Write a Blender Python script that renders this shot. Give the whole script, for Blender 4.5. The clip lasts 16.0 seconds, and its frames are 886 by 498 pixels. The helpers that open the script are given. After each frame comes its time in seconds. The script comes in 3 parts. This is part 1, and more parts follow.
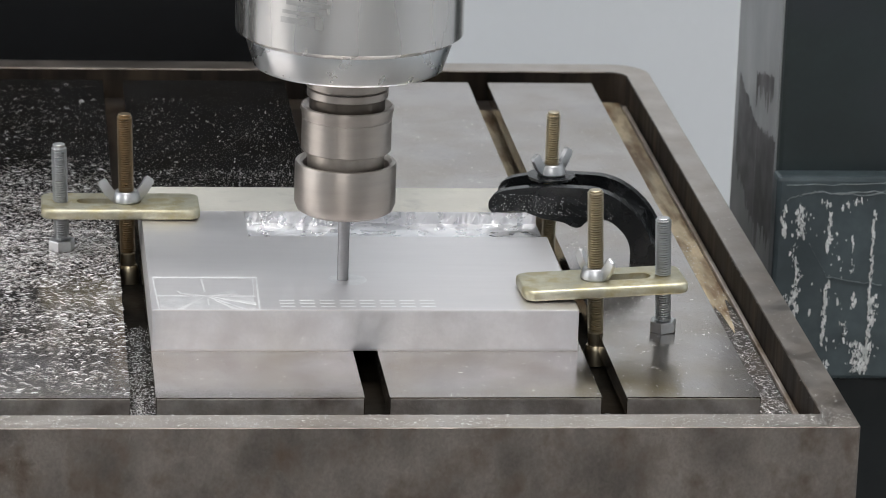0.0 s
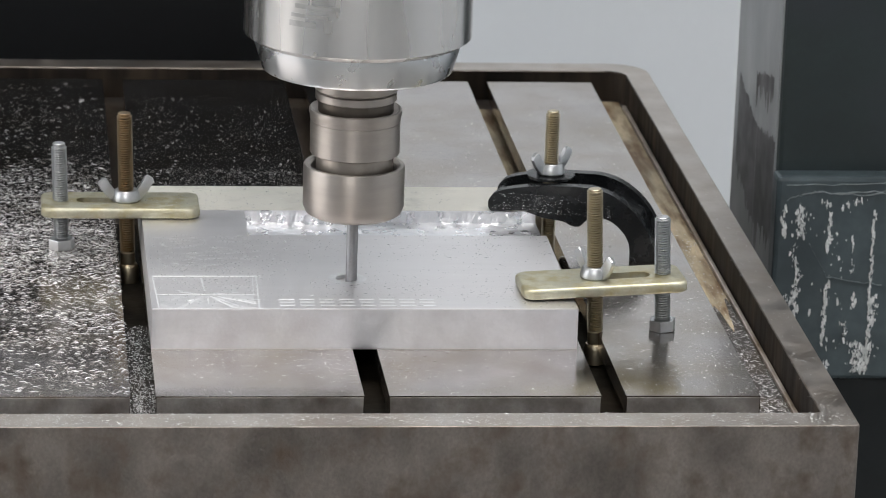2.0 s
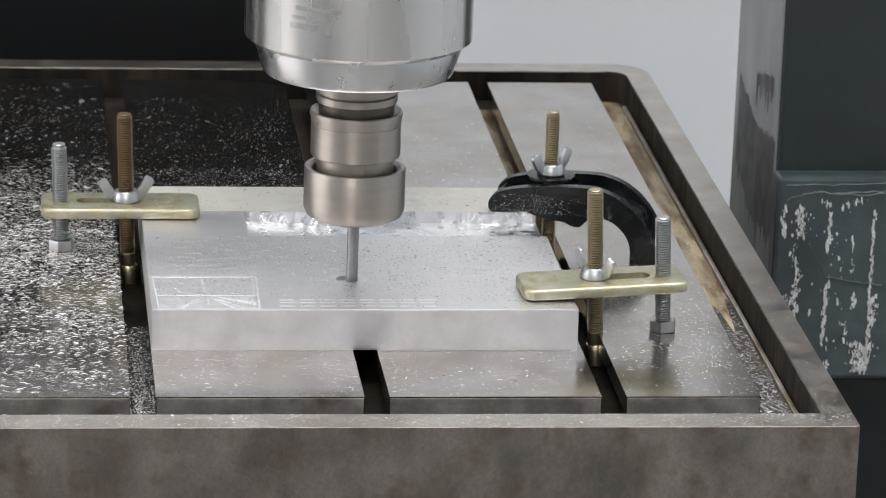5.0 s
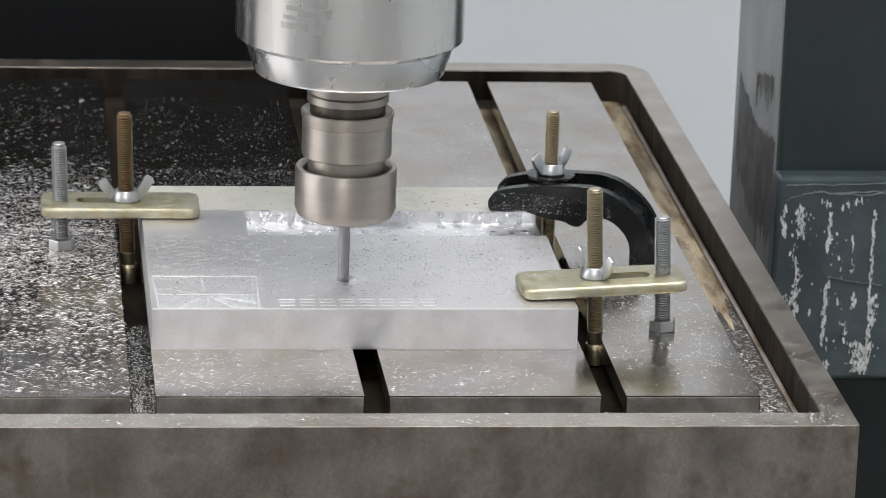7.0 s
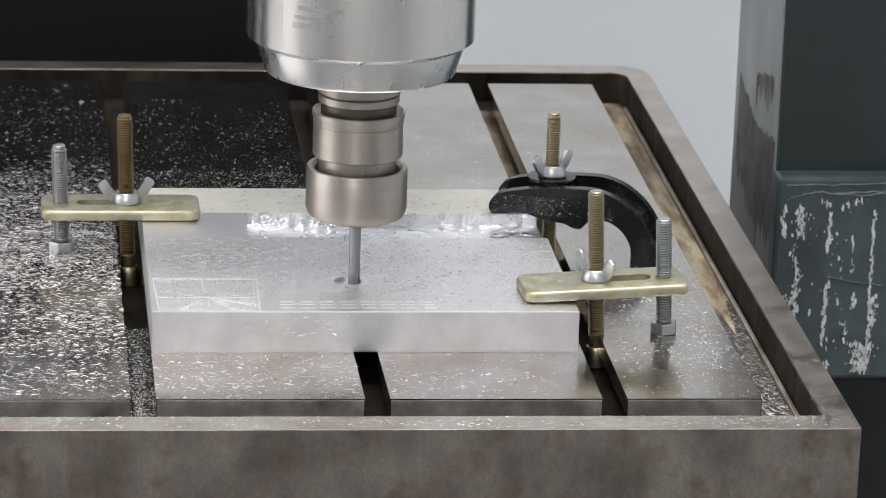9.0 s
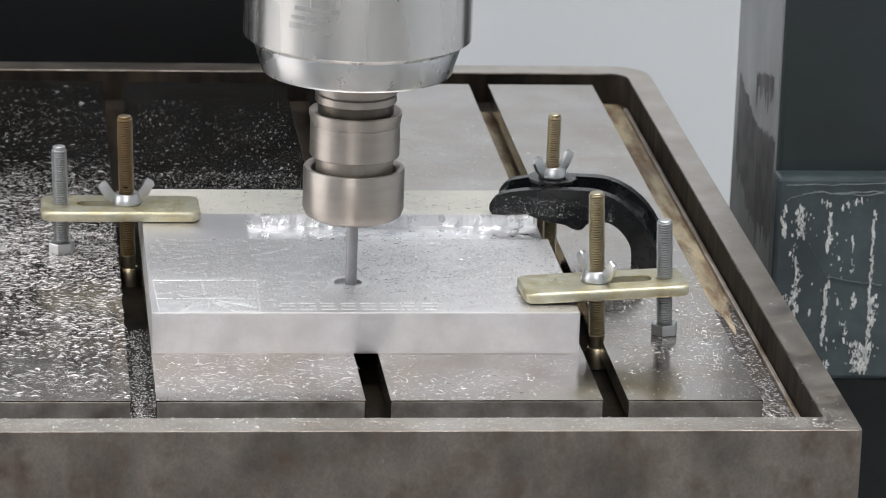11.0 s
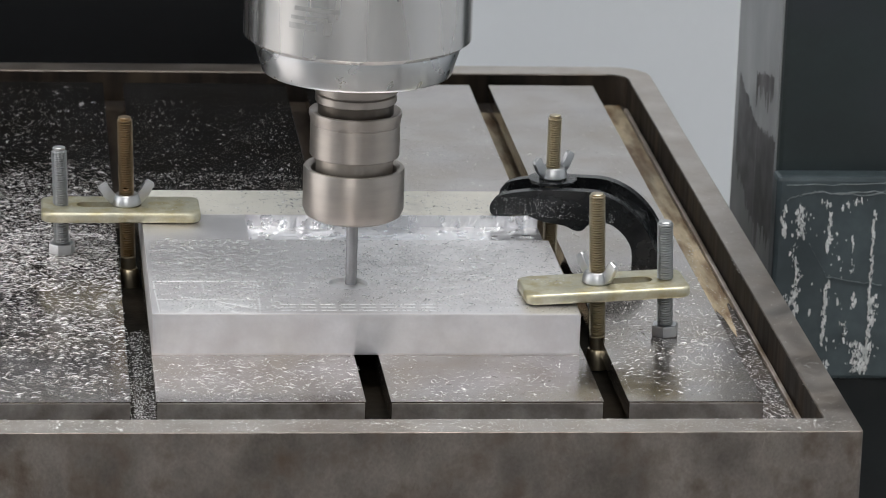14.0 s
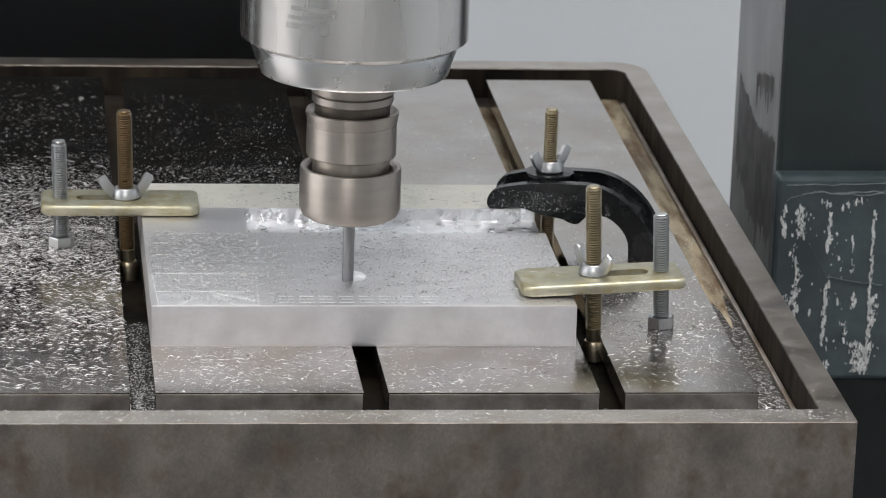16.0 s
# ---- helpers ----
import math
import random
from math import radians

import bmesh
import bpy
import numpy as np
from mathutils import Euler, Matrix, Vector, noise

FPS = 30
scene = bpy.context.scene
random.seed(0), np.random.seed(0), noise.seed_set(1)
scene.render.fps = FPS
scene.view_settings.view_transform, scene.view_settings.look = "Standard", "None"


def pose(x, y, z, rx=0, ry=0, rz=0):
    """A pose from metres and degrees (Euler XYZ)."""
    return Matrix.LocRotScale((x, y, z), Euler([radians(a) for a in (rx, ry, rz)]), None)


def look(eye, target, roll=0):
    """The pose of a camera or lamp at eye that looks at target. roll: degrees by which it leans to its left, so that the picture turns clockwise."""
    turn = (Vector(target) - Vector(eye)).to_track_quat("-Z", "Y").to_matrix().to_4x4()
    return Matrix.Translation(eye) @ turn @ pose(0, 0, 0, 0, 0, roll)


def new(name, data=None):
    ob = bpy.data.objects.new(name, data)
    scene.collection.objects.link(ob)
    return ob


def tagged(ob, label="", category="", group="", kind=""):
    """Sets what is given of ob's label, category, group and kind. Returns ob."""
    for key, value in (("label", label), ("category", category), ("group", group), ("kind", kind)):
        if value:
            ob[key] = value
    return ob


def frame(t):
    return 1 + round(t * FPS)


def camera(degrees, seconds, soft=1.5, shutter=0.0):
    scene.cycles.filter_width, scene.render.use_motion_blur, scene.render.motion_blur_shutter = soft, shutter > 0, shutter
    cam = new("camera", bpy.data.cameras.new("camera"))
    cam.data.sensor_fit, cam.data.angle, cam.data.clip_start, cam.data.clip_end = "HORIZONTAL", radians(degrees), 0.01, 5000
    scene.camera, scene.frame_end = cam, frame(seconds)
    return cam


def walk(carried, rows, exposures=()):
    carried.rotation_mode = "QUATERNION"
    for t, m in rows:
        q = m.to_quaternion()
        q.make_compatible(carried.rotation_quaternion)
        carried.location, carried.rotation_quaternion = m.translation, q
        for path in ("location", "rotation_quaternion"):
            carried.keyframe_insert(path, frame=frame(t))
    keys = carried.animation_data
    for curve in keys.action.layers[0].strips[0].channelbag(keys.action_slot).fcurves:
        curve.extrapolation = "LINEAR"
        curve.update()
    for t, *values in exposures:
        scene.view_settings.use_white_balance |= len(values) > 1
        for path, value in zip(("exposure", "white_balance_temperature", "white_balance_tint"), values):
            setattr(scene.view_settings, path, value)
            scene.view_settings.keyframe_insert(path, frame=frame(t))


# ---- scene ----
cam = camera(12.4, 16.0, soft=0.95)
EYE = (-0.06855, -1.83695, 0.60594)
SIGHT = look(EYE, (0.14454, 0.06660, 0.03054), 1.996)
cam.data.dof.use_dof, cam.data.dof.focus_distance, cam.data.dof.aperture_fstop = True, 1.96, 32.0
walk(cam, [(0.0, SIGHT), (16.0, SIGHT)], [(0.0, 0.32), (3.5, 0.40), (7.5, 0.46), (11.5, 0.49), (12.0, 0.37), (12.5, 0.22), (16.0, 0.24)])

# ---- light: daylight assumed from an unseen window behind the camera and a skylight, plus an added side fill ----
world = bpy.data.worlds.new("sky")
scene.world = world
world.use_nodes = True
wn = world.node_tree.nodes
sky = wn.new("ShaderNodeTexSky")
sky.sky_type, sky.sun_disc = "NISHITA", False
sky.sun_elevation, sky.sun_rotation = radians(50), radians(200)
wn["Background"].inputs["Strength"].default_value = 0.1
world.node_tree.links.new(sky.outputs[0], wn["Background"].inputs["Color"])


def window_light(name, eye, target, wide, high, watts, colour):
    lamp = bpy.data.lights.new(name, "AREA")
    lamp.shape, lamp.size, lamp.size_y, lamp.energy, lamp.color = "RECTANGLE", wide, high, watts, colour
    ob = new(name, lamp)
    ob.matrix_basis = look(eye, target)
    return ob


window_light("skylight_daylight", (0.1, -0.1, 2.36), (0.1, -0.1, 0), 2.0, 1.6, 62, (1.0, 0.965, 0.935))
window_light("window_daylight", (-0.55, -3.04, 1.75), (-0.3, 0.0, 0.6), 0.5, 0.7, 22, (1.0, 0.965, 0.935))
# added lamp that brightens the scene from the left, no source known there
window_light("side_fill_daylight", (-2.04, 0.3, 0.8), (0.0, 0.3, 0.8), 2.0, 1.2, 22, (1.0, 0.965, 0.935))


# ---- materials ----
def surface(name, base, rough, metal=0.0, spread=0.25, coarse=30.0, fine=500.0, bump=0.1, dist=0.0004, stain=None, stain_at=0.6, stain_scale=18.0,
            stain_soft=0.12, stretch=(1, 1, 1), rough_spread=0.15, island=0.0, specular=0.5):
    """Base colour varied at two scales, an optional stain colour, uneven gloss and fine relief; lengths in 1/m."""
    m = bpy.data.materials.new(name)
    m.use_nodes = True
    n, l = m.node_tree.nodes, m.node_tree.links
    b = n["Principled BSDF"]
    b.inputs["Metallic"].default_value = metal
    b.inputs["Specular IOR Level"].default_value = specular
    tc = n.new("ShaderNodeTexCoord")
    mp = n.new("ShaderNodeMapping")
    mp.inputs["Scale"].default_value = stretch
    l.new(tc.outputs["Object"], mp.inputs["Vector"])

    def noise_node(scale, detail):
        t = n.new("ShaderNodeTexNoise")
        t.inputs["Scale"].default_value, t.inputs["Detail"].default_value = scale, detail
        l.new(mp.outputs[0], t.inputs["Vector"])
        return t.outputs["Fac"]

    def remap(value, a, c, lo, hi):
        r = n.new("ShaderNodeMapRange")
        for k, v in zip((1, 2, 3, 4), (a, c, lo, hi)):
            r.inputs[k].default_value = v
        l.new(value, r.inputs[0])
        return r.outputs[0]

    def mix(kind, fac, a, c):
        x = n.new("ShaderNodeMix")
        x.data_type, x.blend_type = "RGBA", kind
        if isinstance(fac, float):
            x.inputs[0].default_value = fac
        else:
            l.new(fac, x.inputs[0])
        for i, v in ((6, a), (7, c)):
            if isinstance(v, tuple):
                x.inputs[i].default_value = (*v, 1)
            else:
                l.new(v, x.inputs[i])
        return x.outputs[2]

    big, small = noise_node(coarse, 4), noise_node(fine, 3)
    lo = tuple(c * (1 - spread) for c in base)
    hi = tuple(min(1, c * (1 + spread)) for c in base)
    col = mix("MIX", remap(big, 0.3, 0.7, 0, 1), lo, hi)
    col = mix("MULTIPLY", 0.5, col, mix("MIX", remap(small, 0.3, 0.7, 0, 1), (1 - spread,) * 3, (1.0, 1.0, 1.0)))
    if stain:
        s = remap(noise_node(stain_scale, 5), stain_at - stain_soft, stain_at + stain_soft, 0, 1)
        col = mix("MIX", s, col, stain)
    if island:
        g = n.new("ShaderNodeNewGeometry")
        col = mix("MULTIPLY", 1.0, col, mix("MIX", g.outputs["Random Per Island"], (1 - island,) * 3, (1.0, 1.0, 1.0)))
    l.new(col, b.inputs["Base Color"])
    l.new(remap(noise_node(coarse * 2.3, 4), 0.3, 0.7, max(0.02, rough - rough_spread / 2), min(1, rough + rough_spread / 2)), b.inputs["Roughness"])
    if bump:
        bn = n.new("ShaderNodeBump")
        bn.inputs["Strength"].default_value, bn.inputs["Distance"].default_value = bump, dist
        l.new(small, bn.inputs["Height"])
        l.new(bn.outputs[0], b.inputs["Normal"])
    return m


GROUND_STEEL = surface("ground_steel", (0.496, 0.463, 0.450), 0.195, 1.0, 0.12, 16, 300, 0.05, stain=(0.36, 0.31, 0.245), stain_at=0.57, stain_scale=24, stain_soft=0.2, rough_spread=0.1)
CAST_IRON = surface("cast_iron", (0.267, 0.237, 0.214), 0.5, 1.0, 0.34, 42, 700, 1.0, stain=(0.16, 0.125, 0.10), stain_at=0.60, stain_scale=85, stain_soft=0.13, rough_spread=0.25, stretch=(1, 1, 0.8))
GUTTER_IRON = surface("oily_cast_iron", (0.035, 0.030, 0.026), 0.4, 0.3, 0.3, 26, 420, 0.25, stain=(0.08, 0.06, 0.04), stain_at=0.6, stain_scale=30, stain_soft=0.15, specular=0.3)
RESIDUE = surface("dried_coolant_residue", (0.50, 0.42, 0.285), 0.5, 0.3, 0.35, 90, 700, 0.4, stain=(0.17, 0.105, 0.05), stain_at=0.52, stain_scale=130, stain_soft=0.09, stretch=(1, 0.18, 1))
BROWN_RESIDUE = surface("brown_oil_residue", (0.10, 0.072, 0.048), 0.5, 0.3, 0.35, 60, 700, 0.3, stain=(0.02, 0.015, 0.01), stain_at=0.5, stain_scale=50, stain_soft=0.2, stretch=(1, 0.18, 1))
LOWER_PAINT = surface("near_black_lower_paint", (0.008, 0.011, 0.0125), 0.5, 0.0, 0.3, 20, 300, 0.1, specular=0.4)
EDGE_IRON = surface("rough_plate_edge", (0.37, 0.345, 0.325), 0.5, 0.6, 0.25, 90, 700, 0.5, stain=(0.13, 0.105, 0.09), stain_at=0.6, stain_scale=50, stain_soft=0.15)
BEAD_IRON = surface("worn_bead", (0.48, 0.43, 0.38), 0.4, 0.6, 0.25, 60, 500, 0.3, stain=(0.2, 0.15, 0.1), stain_at=0.6, stain_scale=20)
SHADED_RIM_IRON = surface("shaded_rim_iron", (0.021, 0.0165, 0.0135), 0.6, 0.0, 0.4, 60, 420, 0.25, stain=(0.075, 0.055, 0.038), stain_at=0.6, stain_scale=40, specular=0.2, stretch=(1, 1, 0.15))
SHADED_SLOT_IRON = surface("shaded_slot_iron", (0.008, 0.007, 0.005), 0.6, 0.0, 0.35, 40, 500, 0.3, stain=(0.02, 0.015, 0.01), stain_at=0.62, stain_scale=14, specular=0.08)
ALUMINIUM = surface("milled_aluminium", (0.818, 0.80, 0.805), 0.40, 1.0, 0.05, 12, 240, 0.10, 0.0002, stretch=(0.12, 1, 1), rough_spread=0.1)
SAWN_ALUMINIUM = surface("sawn_aluminium", (0.825, 0.828, 0.855), 0.52, 1.0, 0.07, 70, 520, 0.35, 0.0003, stain=(0.70, 0.69, 0.71), stain_at=0.6, stain_scale=45, stain_soft=0.15, rough_spread=0.14)
CUT_ALUMINIUM = surface("freshly_cut_aluminium", (0.90, 0.90, 0.92), 0.30, 1.0, 0.08, 60, 300, 0.3, 0.0005, rough_spread=0.2)
SPINDLE_STEEL = surface("polished_spindle_shell", (0.71, 0.69, 0.67), 0.26, 1.0, 0.05, 20, 300, 0.05, 0.0001, stretch=(1, 1, 0.15), rough_spread=0.1)
NOSE_STEEL = surface("polished_nose_cap", (0.68, 0.70, 0.72), 0.3, 1.0, 0.05, 30, 300, 0.03, 0.0001, rough_spread=0.1)
NECK_STEEL = surface("dull_neck_steel", (0.40, 0.36, 0.32), 0.4, 1.0, 0.12, 60, 600, 0.05)
COLLET_STEEL = surface("nickel_collet", (0.44, 0.40, 0.365), 0.47, 1.0, 0.05, 40, 500, 0.015, 0.0001, stretch=(1, 1, 6), rough_spread=0.06)
SHADED_GROOVE_STEEL = surface("shaded_groove_steel", (0.13, 0.112, 0.095), 0.4, 1.0, 0.15, 60, 600, 0.05)
TOOL_STEEL = surface("carbide", (0.30, 0.30, 0.31), 0.42, 1.0, 0.1, 90, 900, 0.05)
ZINC_YELLOW = surface("yellow_zinc_plate", (0.55, 0.535, 0.42), 0.5, 1.0, 0.16, 70, 700, 0.25, stain=(0.46, 0.41, 0.25), stain_at=0.56, stain_scale=110, stain_soft=0.1)
ZINC_BRONZE = surface("yellow_zinc_stud", (0.37, 0.28, 0.175), 0.34, 1.0, 0.15, 60, 700, 0.05)
ZINC_BRASS = surface("pale_yellow_zinc_stud", (0.49, 0.43, 0.315), 0.36, 1.0, 0.12, 60, 700, 0.05)
ZINC_WHITE = surface("white_zinc", (0.54, 0.55, 0.56), 0.38, 1.0, 0.1, 80, 700, 0.06)
BLACK_PAINT = surface("black_enamel", (0.008, 0.009, 0.010), 0.25, 0.0, 0.3, 60, 500, 0.25, specular=0.38)
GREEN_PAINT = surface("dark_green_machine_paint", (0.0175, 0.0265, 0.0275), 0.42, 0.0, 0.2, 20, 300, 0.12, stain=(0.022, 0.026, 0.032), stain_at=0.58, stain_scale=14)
FOOT_PAINT = surface("blue_green_machine_paint", (0.064, 0.086, 0.095), 0.38, 0.0, 0.25, 40, 300, 0.2, stain=(0.036, 0.050, 0.057), stain_at=0.55, stain_scale=30)
BARE_SCRAPE = surface("scraped_filler", (0.84, 0.88, 0.88), 0.6, 0.0, 0.2, 200, 900, 0.3, island=0.35)
FAINT_SCRATCH = surface("faint_scratch", (0.22, 0.25, 0.26), 0.6, 0.0, 0.3, 200, 900, 0.3)
DARK_HOUSING = surface("black_machine_housing", (0.004, 0.005, 0.006), 0.6, 0.0, 0.3, 10, 200, 0.1, specular=0.3)
FRESH_CHIP = surface("fresh_aluminium_chip", (0.95, 0.95, 0.95), 0.28, 0.74, 0.04, 300, 900, 0.0, island=0.55)
CHIP = surface("aluminium_chip", (0.95, 0.95, 0.94), 0.28, 0.15, 0.04, 300, 900, 0.0, island=0.42)
RAW_ALUMINIUM = surface("raw_aluminium_skin", (0.74, 0.725, 0.66), 0.6, 0.35, 0.05, 40, 400, 0.15, stain=(0.55, 0.54, 0.50), stain_at=0.68, stain_scale=60)
RIM_STEEL = surface("worn_rim_top", (0.52, 0.483, 0.445), 0.38, 1.0, 0.12, 24, 320, 0.15, stain=(0.40, 0.35, 0.30), stain_at=0.58, stain_scale=36, stain_soft=0.2)
LIT_SIDE = surface("wall_lit_green_paint", (0.255, 0.27, 0.275), 0.4, 0.0, 0.15, 14, 200, 0.15, stain=(0.10, 0.105, 0.105), stain_at=0.6, stain_scale=11, stain_soft=0.05, stretch=(1, 1, 0.55))
OIL_SMEAR = surface("dark_oil_smear", (0.045, 0.043, 0.046), 0.4, 0.0, 0.3, 30, 200, 0.1)
WALL_PAINT = surface("pale_grey_wall_paint", (0.58, 0.615, 0.645), 0.7, 0.0, 0.03, 2, 120, 0.1)
CEILING_PAINT = surface("white_ceiling_paint", (0.75, 0.75, 0.74), 0.8, 0.0, 0.03, 2, 120, 0.1)
CONCRETE = surface("concrete_floor", (0.33, 0.32, 0.30), 0.6, 0.0, 0.12, 3, 90, 0.2)
CUT_FACET = surface("bright_cut_facet", (0.86, 0.855, 0.86), 0.42, 0.95, 0.08, 160, 900, 0.2, 0.0002)
ENGRAVED = surface("engraved_bright_aluminium", (0.95, 0.95, 0.96), 0.5, 0.72, 0.06, 200, 900, 0.2, 0.0002)
ETCH_GREY = surface("etched_grey_print", (0.58, 0.565, 0.55), 0.35, 0.95, 0.1, 200, 900, 0.0)


for m in (SPINDLE_STEEL, NOSE_STEEL, COLLET_STEEL):  # turned on a lathe: gloss drawn out along the axis
    nodes = m.node_tree.nodes
    tangent = nodes.new("ShaderNodeTangent")
    tangent.direction_type, tangent.axis = "RADIAL", "Z"
    b = nodes["Principled BSDF"]
    b.inputs["Anisotropic"].default_value, b.inputs["Anisotropic Rotation"].default_value = 0.72, 0.25
    m.node_tree.links.new(tangent.outputs[0], b.inputs["Tangent"])


# ---- mesh tools ----
def part(name, bm, material, parent=None, label="", smooth=False, m=None):
    me = bpy.data.meshes.new(name)
    bmesh.ops.recalc_face_normals(bm, faces=bm.faces)
    if smooth:
        for f in bm.faces:
            f.smooth = True
        for e in bm.edges:
            if len(e.link_faces) == 2 and e.calc_face_angle(0) > radians(32):
                e.smooth = False
    bm.to_mesh(me)
    bm.free()
    me.materials.append(material)
    ob = new(name, me)
    if parent is not None:
        ob.parent = parent
    if m is not None:
        ob.matrix_basis = m
    if label:
        tagged(ob, label)
    return ob


def block(x0, x1, y0, y1, z0, z1, bevel=0.0, bm=None):
    bm = bm or bmesh.new()
    v = bmesh.ops.create_cube(bm, size=1)["verts"]
    for p in v:
        p.co = ((x0 + x1) / 2 + p.co.x * (x1 - x0), (y0 + y1) / 2 + p.co.y * (y1 - y0), (z0 + z1) / 2 + p.co.z * (z1 - z0))
    if bevel:
        edges = list({e for p in v for e in p.link_edges})
        bmesh.ops.bevel(bm, geom=edges, offset=bevel, segments=2, profile=0.5, affect="EDGES")
    return bm


def lathe(profile, segs=48, bm=None, cx=0.0, cy=0.0):
    """A closed turned solid from (radius, z) going round the section; radius 0 ends close it."""
    bm = bm or bmesh.new()
    rings = []
    for r, z in profile:
        if r < 1e-6:
            rings.append([bm.verts.new((cx, cy, z))])
        else:
            rings.append([bm.verts.new((cx + r * math.cos(2 * math.pi * k / segs), cy + r * math.sin(2 * math.pi * k / segs), z)) for k in range(segs)])
    for a, b in zip(rings, rings[1:]):
        for k in range(segs):
            j = (k + 1) % segs
            if len(a) == 1 and len(b) == 1:
                continue
            if len(a) == 1:
                bm.faces.new((a[0], b[k], b[j]))
            elif len(b) == 1:
                bm.faces.new((a[k], a[j], b[0]))
            else:
                bm.faces.new((a[k], a[j], b[j], b[k]))
    return bm


def prism(outline, z0, z1, bevel=0.0, bm=None):
    bm = bm or bmesh.new()
    low = [bm.verts.new((x, y, z0)) for x, y in outline]
    top = [bm.verts.new((x, y, z1)) for x, y in outline]
    faces = [bm.faces.new(low[::-1]), bm.faces.new(top)]
    k = len(outline)
    for i in range(k):
        faces.append(bm.faces.new((low[i], low[(i + 1) % k], top[(i + 1) % k], top[i])))
    if bevel:
        edges = [e for f in faces[:2] for e in f.edges]
        bmesh.ops.bevel(bm, geom=edges, offset=bevel, segments=2, profile=0.5, affect="EDGES")
    return bm


def thread(radius, z0, z1, pitch=0.00122, depth=0.0011, segs=20):
    """A threaded rod with a chamfered top."""
    prof = [(0, z0), (radius - depth, z0)]
    n = int((z1 - z0 - 0.0006) / pitch)
    for i in range(n):
        z = z0 + i * pitch
        prof += [(radius - depth, z + 0.1 * pitch), (radius, z + 0.46 * pitch), (radius, z + 0.56 * pitch), (radius - depth, z + 0.92 * pitch)]
    prof += [(radius - 0.0007, z1 - 0.0003), (radius - 0.0011, z1), (0, z1)]
    return lathe(prof, segs)


def empty(name, x=0.0, y=0.0, z=0.0):
    ob = new(name)
    ob.empty_display_size = 0.02
    ob.matrix_basis = pose(x, y, z)
    return ob


CARRIED = []  # what rides on the moving table


# ---- the room: only the north wall is in view, the rest and its openings are assumed ----
def room():
    tagged(part("floor", block(-2.2, 2.4, -3.2, 1.9, -0.95, -0.85), CONCRETE), "grey concrete workshop floor", "floor", kind="structure")
    tagged(part("wall_north", block(-2.2, 2.4, 1.7, 1.9, -0.85, 2.3), WALL_PAINT), "plain pale grey painted workshop wall", "wall", kind="structure")
    tagged(part("wall_east", block(2.2, 2.4, -3.0, 1.7, -0.85, 2.3), WALL_PAINT), "plain pale grey painted side wall", "wall", kind="structure")
    bm = block(-2.2, -2.0, -3.0, 1.7, -0.85, 0.2)
    for b in ((-3.0, -0.7, 0.2, 1.4), (1.3, 1.7, 0.2, 1.4), (-3.0, 1.7, 1.4, 2.3)):
        block(-2.2, -2.0, b[0], b[1], b[2], b[3], bm=bm)
    tagged(part("wall_west", bm, WALL_PAINT), "pale grey wall with an opening added for the side fill", "wall", kind="structure")
    bm = block(-2.2, 2.4, -3.2, -3.0, -0.85, 1.45)
    for b in ((-2.2, -0.8, 1.45, 2.15), (-0.3, 2.4, 1.45, 2.15), (-2.2, 2.4, 2.15, 2.3)):
        block(b[0], b[1], -3.2, -3.0, b[2], b[3], bm=bm)
    tagged(part("wall_south", bm, WALL_PAINT), "pale grey wall with a wide window opening", "wall", kind="structure")
    bm = block(-2.2, -0.9, -3.2, 1.9, 2.3, 2.4)
    for b in ((1.1, 2.4, -3.2, 1.9), (-0.9, 1.1, -3.2, -0.9), (-0.9, 1.1, 0.7, 1.9)):
        block(b[0], b[1], b[2], b[3], 2.3, 2.4, bm=bm)
    tagged(part("ceiling", bm, CEILING_PAINT), "white ceiling with a skylight opening", "ceiling", kind="structure")


room()

# ---- the machine ----
COLUMN_X, COLUMN_Y = 0.355, 0.302


def flake(bm, ring, rnd):
    """One thin raised patch on an upright face; ring of (x, z)."""
    lift = -rnd.uniform(0.00015, 0.0009)
    low = [bm.verts.new((p[0], 0.0, p[1])) for p in ring]
    top = [bm.verts.new((p[0], lift, p[1])) for p in ring]
    bm.faces.new(top)
    k = len(ring)
    for i in range(k):
        bm.faces.new((low[i], low[(i + 1) % k], top[(i + 1) % k], top[i]))


def scrapes(bm, x, z0, z1, width, n, seed):
    """Irregular flat flakes of bare filler along a worn vertical streak."""
    rnd = random.Random(seed)
    drift = 0.0
    for q in range(n):
        drift = 0.7 * drift + rnd.gauss(0, width * 0.7)
        cx, cz = x + drift, z0 + (z1 - z0) * (q + rnd.random()) / n
        f0 = 1.7 if rnd.random() < 0.3 else 0.7
        w, h = f0 * rnd.uniform(0.00015, 0.0005), f0 * rnd.uniform(0.0003, 0.0016)
        k = rnd.randint(7, 11)
        lean = rnd.uniform(-0.5, 0.5)
        ring = []
        for i in range(k):
            a = 2 * math.pi * i / k
            f = rnd.uniform(0.45, 1.3)
            ring.append((cx + w * f * math.cos(a) + lean * h * f * math.sin(a) * 0.4, cz + h * f * math.sin(a)))
        flake(bm, ring, rnd)


def scratch(bm, x0, z0, x1, z1, w, seed):
    """A thin wavering scratch."""
    rnd = random.Random(seed)
    pts = [(x0 + (x1 - x0) * i / 12, z0 + (z1 - z0) * i / 12 + rnd.gauss(0, 0.0005)) for i in range(13)]
    flake(bm, [(a, b + w * rnd.uniform(0.3, 1)) for a, b in pts] + [(a, b - w * rnd.uniform(0.3, 1)) for a, b in pts[::-1]], rnd)


